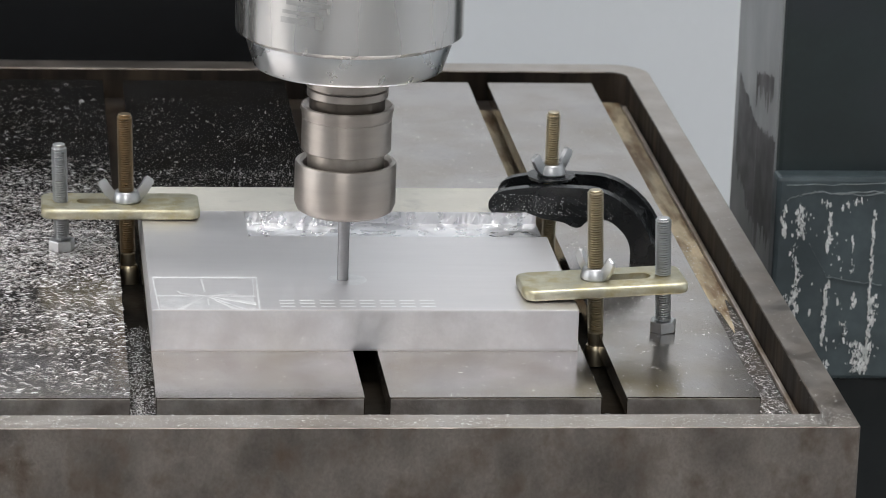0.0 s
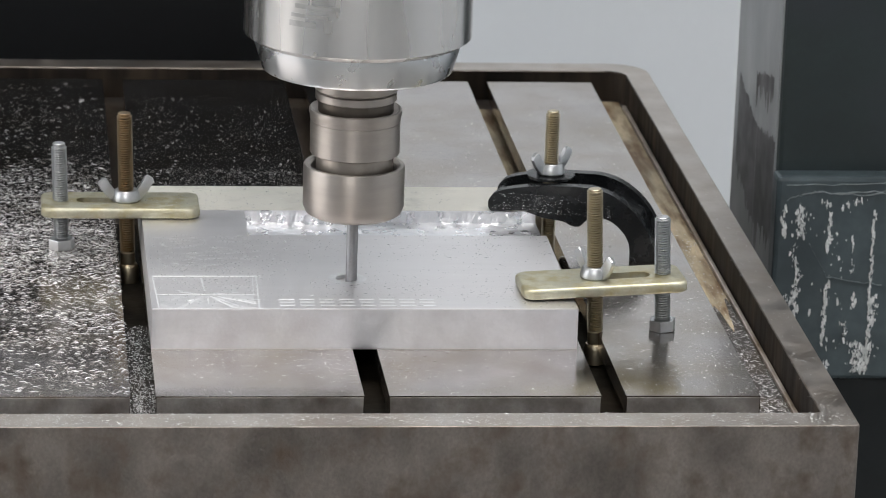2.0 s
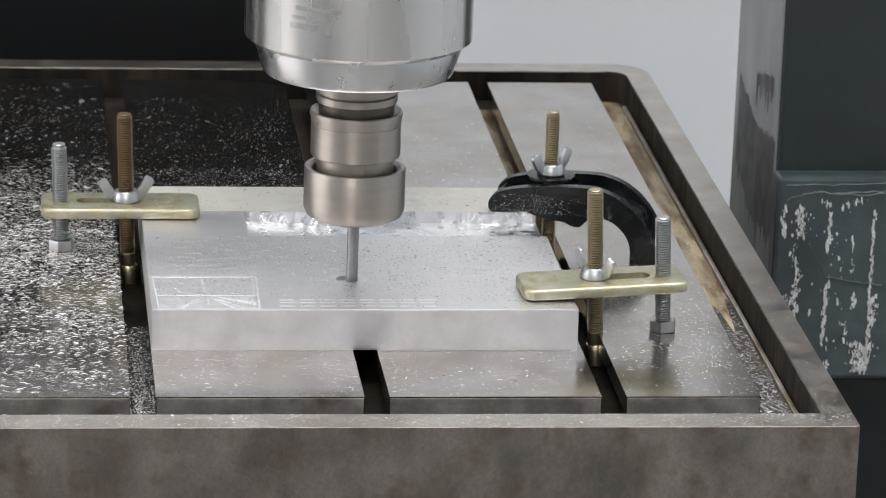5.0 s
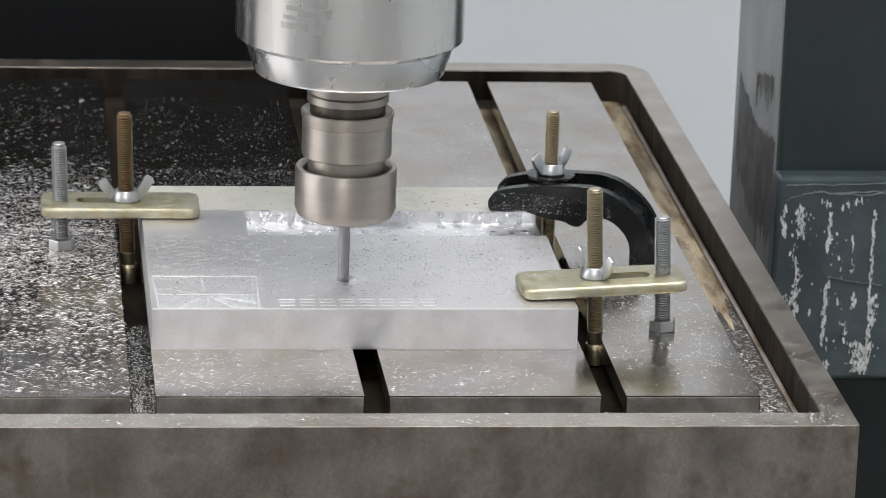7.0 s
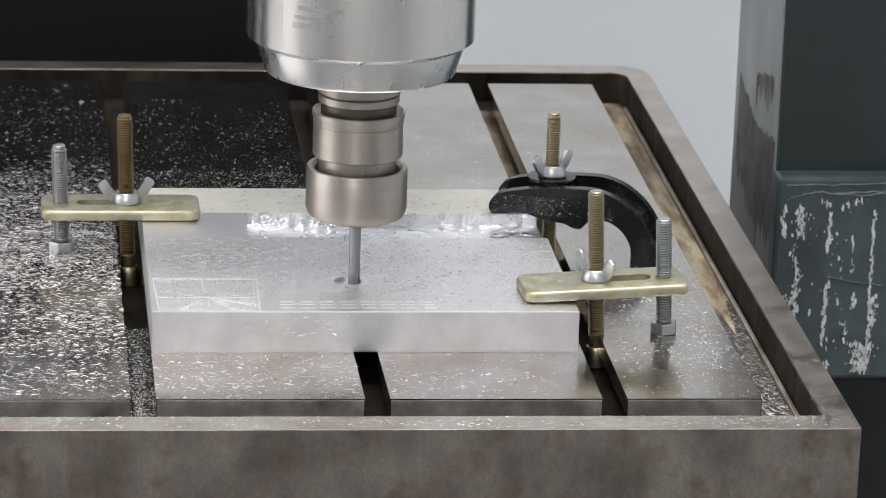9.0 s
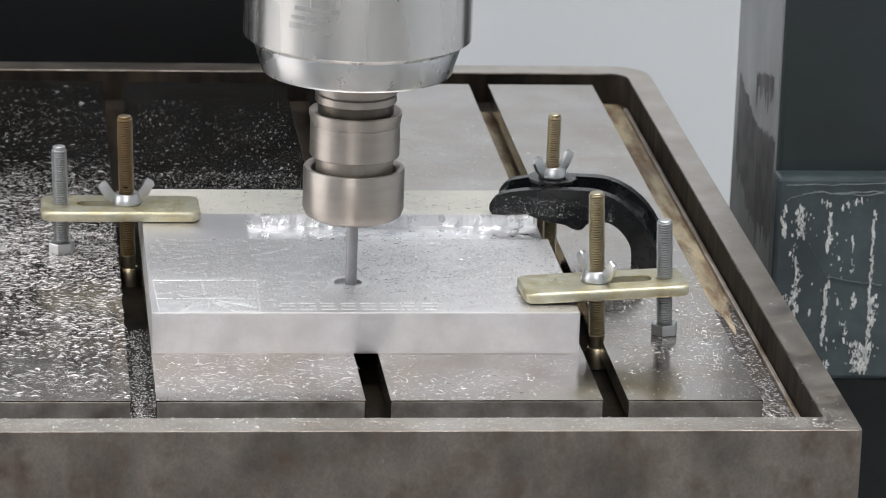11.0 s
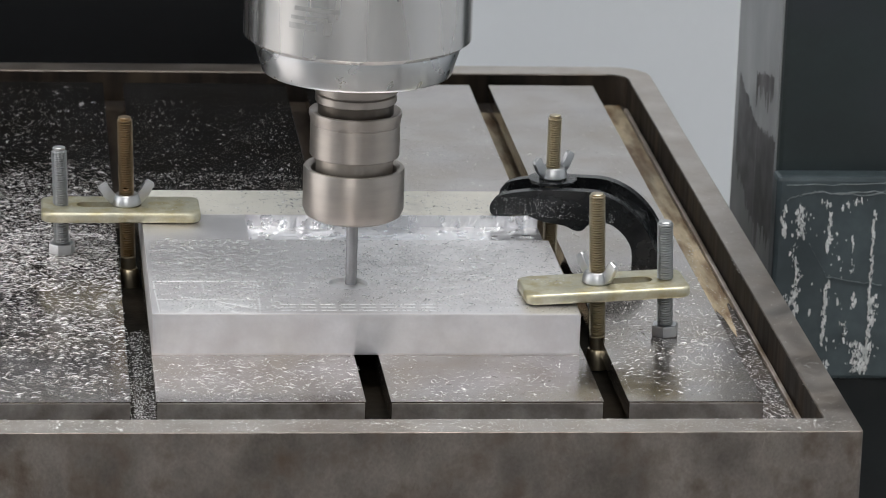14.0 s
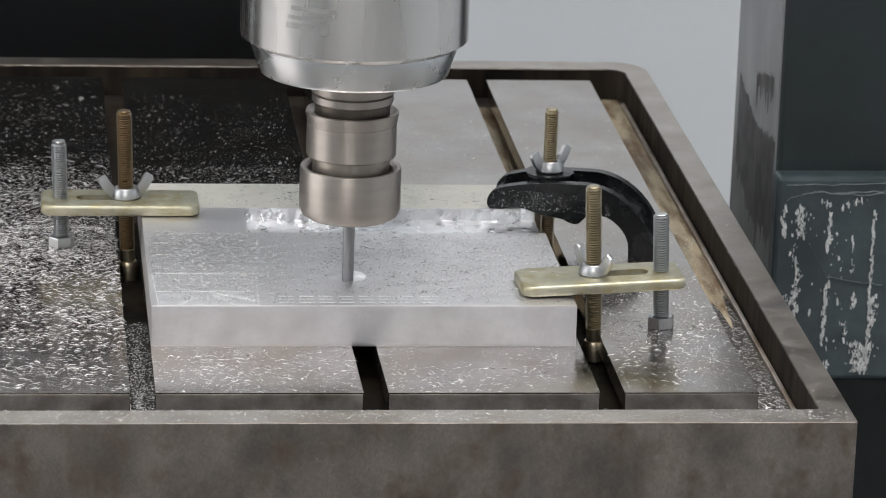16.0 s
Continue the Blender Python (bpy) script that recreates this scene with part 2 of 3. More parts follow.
def side_stains(frame_, back):
    """Dark oily smears with ragged lower edges on the column's side; outlines of (y, z)."""
    rnd = random.Random(31)
    for k, (ya, yb, top, low, drop) in enumerate(STAINS):
        bm = bmesh.new()
        n = 26
        up, down = [], []
        for i in range(n + 1):
            u = i / n
            y = ya + (yb - ya) * u
            up.append((y, top[0] + (top[1] - top[0]) * u + rnd.gauss(0, 0.0012)))
            down.append((y, low[0] + (low[1] - low[0]) * u - rnd.random() ** 2 * drop))
        x = COLUMN_X - 0.0012
        for (y0, z0), (y1, z1), (y2, z2), (y3, z3) in zip(up, up[1:], down[1:], down):
            bm.faces.new([bm.verts.new((x - 0.00005 - 0.00003 * k, y, z)) for y, z in ((y0, z0), (y1, z1), (y2, z2), (y3, z3))])
        bmesh.ops.remove_doubles(bm, verts=bm.verts, dist=1e-6)
        part("oil_smear", bm, OIL_SMEAR, frame_, "dark oily smear", m=back)


STAINS = ((0.318, 0.370, (0.054, 0.044), (0.046, 0.038), 0.015), (0.3055, 0.360, (0.021, 0.015), (-0.030, -0.040), 0.018), (0.3605, 0.4215, (0.015, 0.031), (-0.040, -0.018), 0.014))


def machine_frame():
    frame_ = tagged(empty("gantry_mill", 0.1, 0.4, -0.85), "dark green painted steel gantry mill with scraped column", "milling machine")
    back = Matrix.Translation((-0.1, -0.4, 0.85))
    part("base", block(-0.42, 0.3, -0.02, 0.56, -0.85, -0.102, 0.006), DARK_HOUSING, frame_, m=back)
    part("plinth", block(-0.75, 0.75, -0.10, 0.66, -0.85, -0.62, 0.006), DARK_HOUSING, frame_, m=back)
    # below the foot the column has a darker colour than the upright
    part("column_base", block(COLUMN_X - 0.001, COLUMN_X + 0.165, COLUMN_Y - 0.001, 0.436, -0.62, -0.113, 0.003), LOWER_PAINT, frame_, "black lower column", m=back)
    part("column", block(COLUMN_X, COLUMN_X + 0.16, COLUMN_Y, 0.434, -0.1128, 0.46, 0.003), GREEN_PAINT, frame_, "dark green painted upright with a paler, wall-lit side", m=back)
    # added skin on the upright: the wall's reflection put into a paler colour
    part("side_sheen_skin", block(COLUMN_X - 0.0012, COLUMN_X - 0.0001, COLUMN_Y + 0.003, 0.4325, -0.112, 0.455), LIT_SIDE, frame_, "side coloured paler for the wall's reflection, with dark stains", m=back)
    side_stains(frame_, back)
    foot = part("column_foot", block(COLUMN_X - 0.002, COLUMN_X + 0.175, COLUMN_Y - 0.014, COLUMN_Y + 0.002, -0.112, 0.0055, 0.0025), FOOT_PAINT, frame_,
                "dark green plate with scraped paint", m=back)
    bm = bmesh.new()
    for x, z0, z1, w, n, s in ((0.0026, -0.0275, -0.0105, 0.0007, 46, 1), (0.0113, -0.0285, -0.0115, 0.0019, 84, 2), (0.0105, -0.055, -0.033, 0.0018, 40, 3), (0.0108, -0.081, -0.056, 0.0014, 100, 4),
                               (0.0285, -0.0265, -0.015, 0.0005, 34, 5), (0.0283, -0.0365, -0.028, 0.0007, 42, 6), (0.0283, -0.0915, -0.055, 0.0006, 150, 7), (0.0415, -0.034, -0.029, 0.0005, 8, 8),
                               (0.0425, -0.050, -0.041, 0.0009, 9, 9), (0.0410, -0.090, -0.078, 0.0007, 14, 10), (0.0535, -0.1085, -0.0135, 0.0006, 250, 11), (0.0555, -0.080, -0.062, 0.0014, 60, 12),
                               (0.0500, -0.1075, -0.0900, 0.0034, 190, 13), (0.0290, -0.1085, -0.1010, 0.0017, 34, 14), (0.0445, -0.069, -0.062, 0.0009, 18, 15), (0.0060, -0.066, -0.062, 0.0015, 12, 16),
                               (0.0420, -0.010, -0.007, 0.0030, 16, 17), (0.0255, -0.011, -0.008, 0.0018, 12, 18), (0.030, -0.104, -0.012, 0.0120, 60, 19), (0.0200, -0.0975, -0.0930, 0.0008, 8, 20)):
        scrapes(bm, x, z0, z1, w, n, s)
    part("scrape", bm, BARE_SCRAPE, foot, "bare whitish scraped paint", m=Matrix.Translation((COLUMN_X, COLUMN_Y - 0.01425, 0.0)))
    for k, (xa, za, xb, zb, w) in enumerate(((0.004, -0.0070, 0.022, -0.0028, 0.00035), (0.012, -0.0040, 0.060, -0.0020, 0.0003), (0.003, 0.0010, 0.065, 0.0022, 0.0002), (0.030, -0.0045, 0.070, -0.0035, 0.0004),
                                             (0.0175, -0.032, 0.0285, -0.052, 0.0001), (0.0285, -0.052, 0.060, -0.057, 0.00009), (0.0415, -0.041, 0.0440, -0.048, 0.0002))):
        bm = bmesh.new()
        scratch(bm, xa, za, xb, zb, w, 40 + k)
        part("paint_crack", bm, FAINT_SCRATCH, foot, "faint pale scratch", m=Matrix.Translation((COLUMN_X, COLUMN_Y - 0.01425, 0.0)))
    part("beam", block(-0.62, COLUMN_X + 0.16, 0.20, 0.434, 0.46, 0.66, 0.006), GREEN_PAINT, frame_, m=back)
    part("left_column", block(-0.62, -0.48, COLUMN_Y, 0.434, -0.62, 0.46, 0.003), GREEN_PAINT, frame_, m=back)
    part("rear_housing", block(-0.62, 0.155, 0.66, 0.80, -0.62, 0.262, 0.0004), DARK_HOUSING, frame_, "matt black rear housing of the machine", m=back)


machine_frame()

# table: raised plates between T slots, a gutter round them and a rim
SLOTS = (-0.2215, -0.1135, -0.0060, 0.1015, 0.2117)
SLOT_W = 0.0058


def residue(x0, x1, ya, yb, z, rag, seed):
    """A thin dried film with a ragged front end."""
    bm = bmesh.new()
    nx, ny = 40, 60
    grid = []
    for i in range(nx + 1):
        front = ya + rag * (noise.noise((i * 0.12, seed, 0.0)) + 0.35 * noise.noise((i * 0.45, seed, 3.0)))
        grid.append([bm.verts.new((x0 + (x1 - x0) * i / nx, front + (yb - front) * k / ny, z + 0.00008 * noise.noise((i * 0.3, k * 0.5, seed)))) for k in range(ny + 1)])
    for a, b in zip(grid, grid[1:]):
        for k in range(ny):
            bm.faces.new((a[k], b[k], b[k + 1], a[k + 1]))
    return bm


def machine_table():
    table = tagged(empty("machine_table", 0.0, 0.2, -0.1), "ground steel T-slot table with raised rim, oily and strewn with chips", "machine table")
    back = Matrix.Translation((0, -0.2, 0.1))
    edges = [-0.33] + [c for s in SLOTS for c in (s - SLOT_W, s + SLOT_W)] + [0.2805]
    y0, y1 = -0.0685, 0.512
    for a, b in zip(edges[::2], edges[1::2]):
        part("bed_plate", block(a, b, y0, y1, -0.009, 0.0, 0.00008), GROUND_STEEL, table, m=back)
        part("plate_edge", block(a + 0.0004, b - 0.0004, y0 - 0.0006, y0 - 0.00005, -0.0180, -0.0008), EDGE_IRON, table, "rough grey front edge", m=back)
        part("bed_rib", block(a + (0.005 if a > -0.32 else 0), b - (0.005 if b < 0.28 else 0), y0, y1, -0.0185, -0.0091), SHADED_SLOT_IRON, table, m=back)
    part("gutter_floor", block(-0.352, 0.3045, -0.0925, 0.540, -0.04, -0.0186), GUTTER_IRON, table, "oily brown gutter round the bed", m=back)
    # rim, one ring with rounded inner corners
    bm = bmesh.new()
    inner, outer = [], []
    for cx, cy, a0, rad in ((0.3045, 0.540, 0, 0.012), (-0.352, 0.540, 90, 0.012), (-0.352, -0.0925, 180, 0.003), (0.3045, -0.0925, 270, 0.003)):
        sx, sy = (1 if cx > 0 else -1), (1 if cy > 0 else -1)
        for i in range(7):
            a = radians(a0 + 15 * i)
            inner.append((cx - sx * rad + rad * math.cos(a), cy - sy * rad + rad * math.sin(a)))
            r = 0.022 if cy > 0 else 0.002
            outer.append((cx + sx * 0.0147 - sx * r + r * math.cos(a), cy + sy * 0.0185 - sy * r + r * math.sin(a)))
    n = len(inner)
    levels = [[bm.verts.new((x, y, z)) for x, y in ring] for ring, z in ((inner, -0.04), (inner, -0.0006), ([(x * 1.0014, y + (0.0006 if y > 0.2 else -0.0006)) for x, y in inner], 0.0),
                                                                        ([(x * 0.9991, y + (-0.0003 if y > 0.2 else 0.0003)) for x, y in outer], 0.0), (outer, -0.0003), (outer, -0.1))]
    for a, b in zip(levels, levels[1:] + levels[:1]):
        for i in range(n):
            bm.faces.new((a[i], a[(i + 1) % n], b[(i + 1) % n], b[i]))
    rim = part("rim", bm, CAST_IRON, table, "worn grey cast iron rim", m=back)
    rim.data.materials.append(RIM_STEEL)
    # inner wall: the gutter's shade and dark reflections put into a near-black, streaked colour
    rim.data.materials.append(SHADED_RIM_IRON)
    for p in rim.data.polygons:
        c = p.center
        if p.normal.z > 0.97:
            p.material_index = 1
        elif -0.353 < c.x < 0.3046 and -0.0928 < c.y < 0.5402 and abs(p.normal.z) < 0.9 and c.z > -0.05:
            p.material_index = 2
    # the shade deep in the slots is put into their near-black colour
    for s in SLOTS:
        part("slot_bottom", block(s - 0.0105, s + 0.0105, y0, y1, -0.0184, -0.0172), SHADED_SLOT_IRON, table, "bottom of the T slot, coloured black for the shade down there", m=back)
    part("gutter_bead", block(0.3012, 0.3036, -0.0915, 0.520, -0.0185, -0.0160, 0.0006), BEAD_IRON, table, "bright worn bead at the foot of the rim", m=back)
    part("coolant_residue", residue(0.2808, 0.3011, 0.115, 0.536, -0.0182, 0.045, 8), RESIDUE, table, "tan dried coolant on the gutter floor", m=back)
    for k, s in enumerate(SLOTS):
        part("coolant_residue", residue(s - 0.0100, s + 0.0100, 0.12 if s > 0.2 else 0.26, 0.511, -0.0168, 0.05, 20 + k), RESIDUE if s > 0.2 else BROWN_RESIDUE, table, "dried brown coolant in the slot", m=back)
    part("underside", block(-0.35, 0.30, -0.09, 0.538, -0.1, -0.0402), CAST_IRON, table, m=back)
    CARRIED.append(table)


machine_table()

# ---- the workpiece: a faced aluminium block with a milled channel and engraving ----
BLOCK_Z = 0.0201
CUT_X, CUT_Y, CUT_R = 0.0964, 0.0494, 0.0095
RINGS = []


def workpiece():
    work = tagged(empty("workpiece", 0.1, 0.1, 0.0), "milled aluminium block with engraved front corner and cut channel", "metal block")
    back = Matrix.Translation((-0.1, -0.1, 0.0))
    # top sheet with the round pocket, sides and channel
    bm = bmesh.new()
    x0, x1, y0, y1, yc0, yc1, xc = 0.0, 0.2035, 0.0, 0.2115, 0.1225, 0.1665, 0.0525
    z = BLOCK_Z
    seg = 48
    circle = [(CUT_X + CUT_R * math.cos(2 * math.pi * k / seg), CUT_Y + CUT_R * math.sin(2 * math.pi * k / seg)) for k in range(seg)]
    q0, q1 = CUT_Y - 0.03, CUT_Y + 0.03
    p0, p1 = CUT_X - 0.03, CUT_X + 0.03
    frame_pts = []
    for px, py in circle:
        dx, dy = px - CUT_X, py - CUT_Y
        s = 0.03 / max(abs(dx), abs(dy))
        frame_pts.append((CUT_X + dx * s, CUT_Y + dy * s))
    vi = [bm.verts.new((*p, z)) for p in circle]
    vo = [bm.verts.new((*p, z)) for p in frame_pts]
    vb = [bm.verts.new((*p, z - 0.0075)) for p in circle]
    for k in range(seg):
        j = (k + 1) % seg
        bm.faces.new((vi[k], vi[j], vo[j], vo[k]))
        bm.faces.new((vb[k], vb[j], vi[j], vi[k]))
    bm.faces.new(vb[::-1])

    def quad(*pts):
        bm.faces.new([bm.verts.new(p) for p in pts])

    for a, b, c, d in ((x0, x1, y0, q0), (x0, x1, q1, yc0), (x0, p0, q0, q1), (p1, x1, q0, q1), (x0, xc, yc0, yc1), (x0, x1, yc1, y1)):
        quad((a, c, z), (b, c, z), (b, d, z), (a, d, z))
    zc = z - 0.0062
    quad((xc, yc0, zc), (x1, yc0, zc), (x1, yc0, z), (xc, yc0, z))
    quad((xc, yc0, zc), (xc, yc1, zc), (xc, yc1, z), (xc, yc0, z))
    quad((x0, y0, 0), (x1, y0, 0), (x1, y0, z), (x0, y0, z))
    quad((x0, y1, 0), (x1, y1, 0), (x1, y1, z), (x0, y1, z))
    quad((x0, y0, 0), (x0, y1, 0), (x0, y1, z), (x0, y0, z))
    quad((x0, y0, 0), (x1, y0, 0), (x1, y1, 0), (x0, y1, 0))
    side = [(x1, y0, 0), (x1, y1, 0), (x1, y1, z), (x1, yc1, z), (x1, yc1, zc), (x1, yc0, zc), (x1, yc0, z), (x1, y0, z)]
    quad(*side)
    bmesh.ops.remove_doubles(bm, verts=bm.verts, dist=1e-6)
    foot = [e for e in bm.edges if all(abs(v.co.y - y0) < 1e-7 and abs(v.co.z) < 1e-7 for v in e.verts)]
    bmesh.ops.bevel(bm, geom=foot, offset=0.0006, segments=1, affect="EDGES")
    body = part("body", bm, ALUMINIUM, work, "grey milled aluminium", m=back)
    body.data.materials.append(ENGRAVED)
    for p in body.data.polygons:  # fresh bright metal inside the pocket
        if math.hypot(p.center.x - CUT_X, p.center.y - CUT_Y) < CUT_R + 0.0001 and p.center.z < z - 0.001 and p.center.z > 0.001:
            p.material_index = 1
    part("sawn_face", block(x0 + 0.0004, x1 - 0.0004, y0 - 0.00025, y0 + 0.0005, 0.0008, z - 0.0003), SAWN_ALUMINIUM, work, "mottled pale sawn front of the block", m=back)
    part("raw_strip", block(x0 + 0.0003, x1 - 0.0003, yc1 + 0.0008, y1 - 0.0003, z - 0.0004, z + 0.00015), RAW_ALUMINIUM, work, "cream unmilled back strip of the top", m=back)
    # channel: rough scalloped back wall and floor left by the cutter
    bm = bmesh.new()
    rnd = random.Random(4)
    nx, nz = 220, 6
    grid = []
    for i in range(nx + 1):
        x = xc + 0.0004 + (x1 - xc - 0.0006) * i / nx
        sc = abs(math.sin(x * 260 + 2.5 * math.sin(x * 70))) ** 0.6 * max(0, 0.35 + 1.3 * noise.noise((x * 45, 3.1, 0)))
        grid.append([bm.verts.new((x, yc1 - 0.0006 - 0.0016 * max(0, sc) * (1 - k / nz) + 0.00012 * rnd.uniform(-1, 1) * (0 < k < nz), zc + (z - zc) * k / nz)) for k in range(nz + 1)])
    for a, b in zip(grid, grid[1:]):
        for k in range(nz):
            bm.faces.new((a[k], b[k], b[k + 1], a[k + 1]))
    top = [bm.verts.new((g[nz].co.x, yc1 + 0.0002, z)) for g in grid]
    for i in range(nx):
        bm.faces.new((grid[i][nz], grid[i + 1][nz], top[i + 1], top[i]))
    part("channel_wall", bm, CUT_ALUMINIUM, work, "bright scalloped cutter marks", m=back)
    bm = bmesh.new()
    ny = 40
    grid = []
    for i in range(nx + 1):
        x = xc + 0.0004 + (x1 - xc - 0.0006) * i / nx
        grid.append([bm.verts.new((x, yc0 + 0.0003 + (yc1 - yc0 - 0.0006) * k / ny,
                                   zc + 0.0004 + 0.00035 * math.sin(700 * math.hypot((x * 1.0) % 0.03 - 0.015, (yc1 - yc0) * k / ny - 0.02)) * (0.3 + noise.noise((x * 60, k * 0.3, 0))))) for k in range(ny + 1)])
    for a, b in zip(grid, grid[1:]):
        for k in range(ny):
            bm.faces.new((a[k], b[k], b[k + 1], a[k + 1]))
    part("channel_floor", bm, CUT_ALUMINIUM, work, "bright swirled cutter marks", m=back)

    # engraving, bright cut lines just proud of the faced top
    def stroke(bm, a, b, w, w2=None, up=0.00012):
        d = Vector((b[0] - a[0], b[1] - a[1]))
        nrm = Vector((-d.y, d.x)).normalized()
        w2 = w if w2 is None else w2
        pts = [(a[0] + nrm.x * w, a[1] + nrm.y * w), (a[0] - nrm.x * w, a[1] - nrm.y * w), (b[0] - nrm.x * w2, b[1] - nrm.y * w2), (b[0] + nrm.x * w2, b[1] + nrm.y * w2)]
        prism(pts, z - 0.0002, z + up, bm=bm)

    bm = bmesh.new()
    for a, b, w in (((0.002, 0.0525), (0.0522, 0.0525), 0.0010), ((0.0522, 0.0525), (0.0510, 0.0015), 0.0004), ((0.0504, 0.0500), (0.0494, 0.0230), 0.0002), ((0.0030, 0.0225), (0.0500, 0.0225), 0.0003),
                    ((0.002, 0.0525), (0.0035, 0.002), 0.0003), ((0.0255, 0.0495), (0.0262, 0.0290), 0.0004), ((0.0272, 0.0180), (0.0272, 0.0080), 0.0004), ((0.0008, 0.0007), (0.2025, 0.0007), 0.00012)):
        stroke(bm, a, b, w)
    part("engraved_border", bm, ENGRAVED, work, "bright engraved outline", m=back)
    part("milled_field", block(0.0042, 0.0492, 0.0018, 0.0218, z - 0.0002, z + 0.00005), CUT_FACET, work, "lighter lower half of the emblem", m=back)
    # shallow wedge cuts that fan out from the middle of the emblem
    cx, cy = 0.0267, 0.0226
    for i, (a, b) in enumerate((((0.0040, 0.0200), (0.0042, 0.0120)), ((0.0045, 0.0075), (0.0085, 0.0018)), ((0.0120, 0.0018), (0.0150, 0.0018)), ((0.0190, 0.0018), (0.0235, 0.0018)), ((0.0292, 0.0018), (0.0330, 0.0018)),
                                ((0.0385, 0.0018), (0.0410, 0.0018)), ((0.0440, 0.0018), (0.0500, 0.0020)), ((0.0496, 0.0080), (0.0495, 0.0125)), ((0.0130, 0.0300), (0.0145, 0.0262)), ((0.0400, 0.0320), (0.0420, 0.0255)))):
        bm = bmesh.new()
        ring = ((cx + 0.1 * (a[0] - cx), cy + 0.1 * (a[1] - cy)), (cx + 0.1 * (b[0] - cx), cy + 0.1 * (b[1] - cy)), b, ((a[0] + b[0]) / 2 + 0.0003, (a[1] + b[1]) / 2 + 0.0004), a)
        prism(ring, z - 0.0002, z + 0.00007 + 0.00001 * i, bm=bm)
        part("engraved_ray", bm, ENGRAVED if i in (2, 5, 7) else CUT_FACET, work, m=back)
    # engraved lettering as plain bars
    for i in range(8):
        bm = bmesh.new()
        xa = 0.0612 + i * 0.0096
        for y, w in ((0.0158, 0.0007), (0.0112, 0.0005), (0.0062, 0.0007)):
            stroke(bm, (xa, y), (xa + 0.0070, y), w)
        part("engraved_bar", bm, ENGRAVED, work, m=back)
    # the metal that the cutter takes out, ring by ring
    for r0, r1 in ((0.0, 0.0055), (0.00552, 0.0068), (0.00682, CUT_R - 0.00003)):
        h = 0.004
        prof = [(0, -h), (r1, -h), (r1, 0), (0, 0)] if r0 == 0 else [(r0, -h), (r1, -h), (r1, 0), (r0, 0), (r0, -h)]
        ring = part("cut_layer", lathe(prof, 40), CUT_FACET, work, "metal being cut away in the pocket")
        ring.matrix_basis = pose(CUT_X - 0.1, CUT_Y - 0.1, BLOCK_Z)
        RINGS.append(ring)
    CARRIED.append(work)


workpiece()


# ---- clamps ----
def wing_nut(parent, m, material, turn):
    """A wing nut: a rounded hub with two thick upright ears."""
    nut = part("wing_nut", lathe([(0.0041, 0.0), (0.0068, 0.0), (0.0074, 0.0008), (0.0073, 0.0022), (0.0063, 0.0052), (0.0057, 0.0058), (0.0041, 0.0058), (0.0041, 0.0)], 28), material, parent, "silvery zinc wing nut", smooth=True,
               m=m @ pose(0, 0, 0, 0, 0, turn))
    outline = [(0.0050, 0.0004), (0.0078, 0.0006), (0.0114, 0.0046), (0.0142, 0.0090), (0.0140, 0.0108), (0.0112, 0.0126), (0.0096, 0.0118), (0.0080, 0.0088), (0.0064, 0.0062), (0.0050, 0.0052)]
    for side in (0, 180):
        bm = prism(outline, -0.0012, 0.0012, 0.0004)
        part("wing", bm, material, nut, smooth=True, m=pose(0, 0, 0, 0, 0, side) @ pose(0, 0, 0, 90, 0, 0))
    return nut


def hex_outline(r, a0=0):
    return [(r * math.cos(radians(60 * k + a0)), r * math.sin(radians(60 * k + a0))) for k in range(6)]


def slotted_plate(length, width, thick, slot0, slot1):
    """A rounded flat strap with a long slot, made of a ring round the slot."""
    bm = bmesh.new()
    r, n = 0.0052, 8
    hl, hw = length / 2, width / 2

    def arc(cx, cy, rad, a0, a1):
        return [(cx + rad * math.cos(radians(a0 + (a1 - a0) * i / n)), cy + rad * math.sin(radians(a0 + (a1 - a0) * i / n))) for i in range(n + 1)]

    out = arc(hl - r, hw - r, r, 0, 90) + arc(-hl + r, hw - r, r, 90, 180) + arc(-hl + r, -hw + r, r, 180, 270) + arc(hl - r, -hw + r, r, 270, 360)
    sr = 0.0046
    inn = arc(slot1 - sr, 0, sr, 0, 90) + arc(slot0 + sr, 0, sr, 90, 180) + arc(slot0 + sr, 0, sr, 180, 270) + arc(slot1 - sr, 0, sr, 270, 360)
    k = len(out)
    c = 0.0013
    inset = [[(x - d * (1 if x > 0 else -1), y - d * (1 if y > 0 else -1)) for x, y in out] for d in (c, 0.45 * c, 0.12 * c)]
    lev = [[bm.verts.new((x, y, z)) for x, y in ring] for ring, z in ((inn, 0), (inset[0], 0), (inset[1], 0.2 * c), (inset[2], 0.55 * c), (out, c), (out, thick - 1.4 * c), (inset[2], thick - 0.7 * c), (inset[1], thick - 0.25 * c),
                                                                      (inset[0], thick), (inn, thick))]
    for a, b in zip(lev, lev[1:] + lev[:1]):
        for i in range(k):
            bm.faces.new((a[i], a[(i + 1) % k], b[(i + 1) % k], b[i]))
    return bm


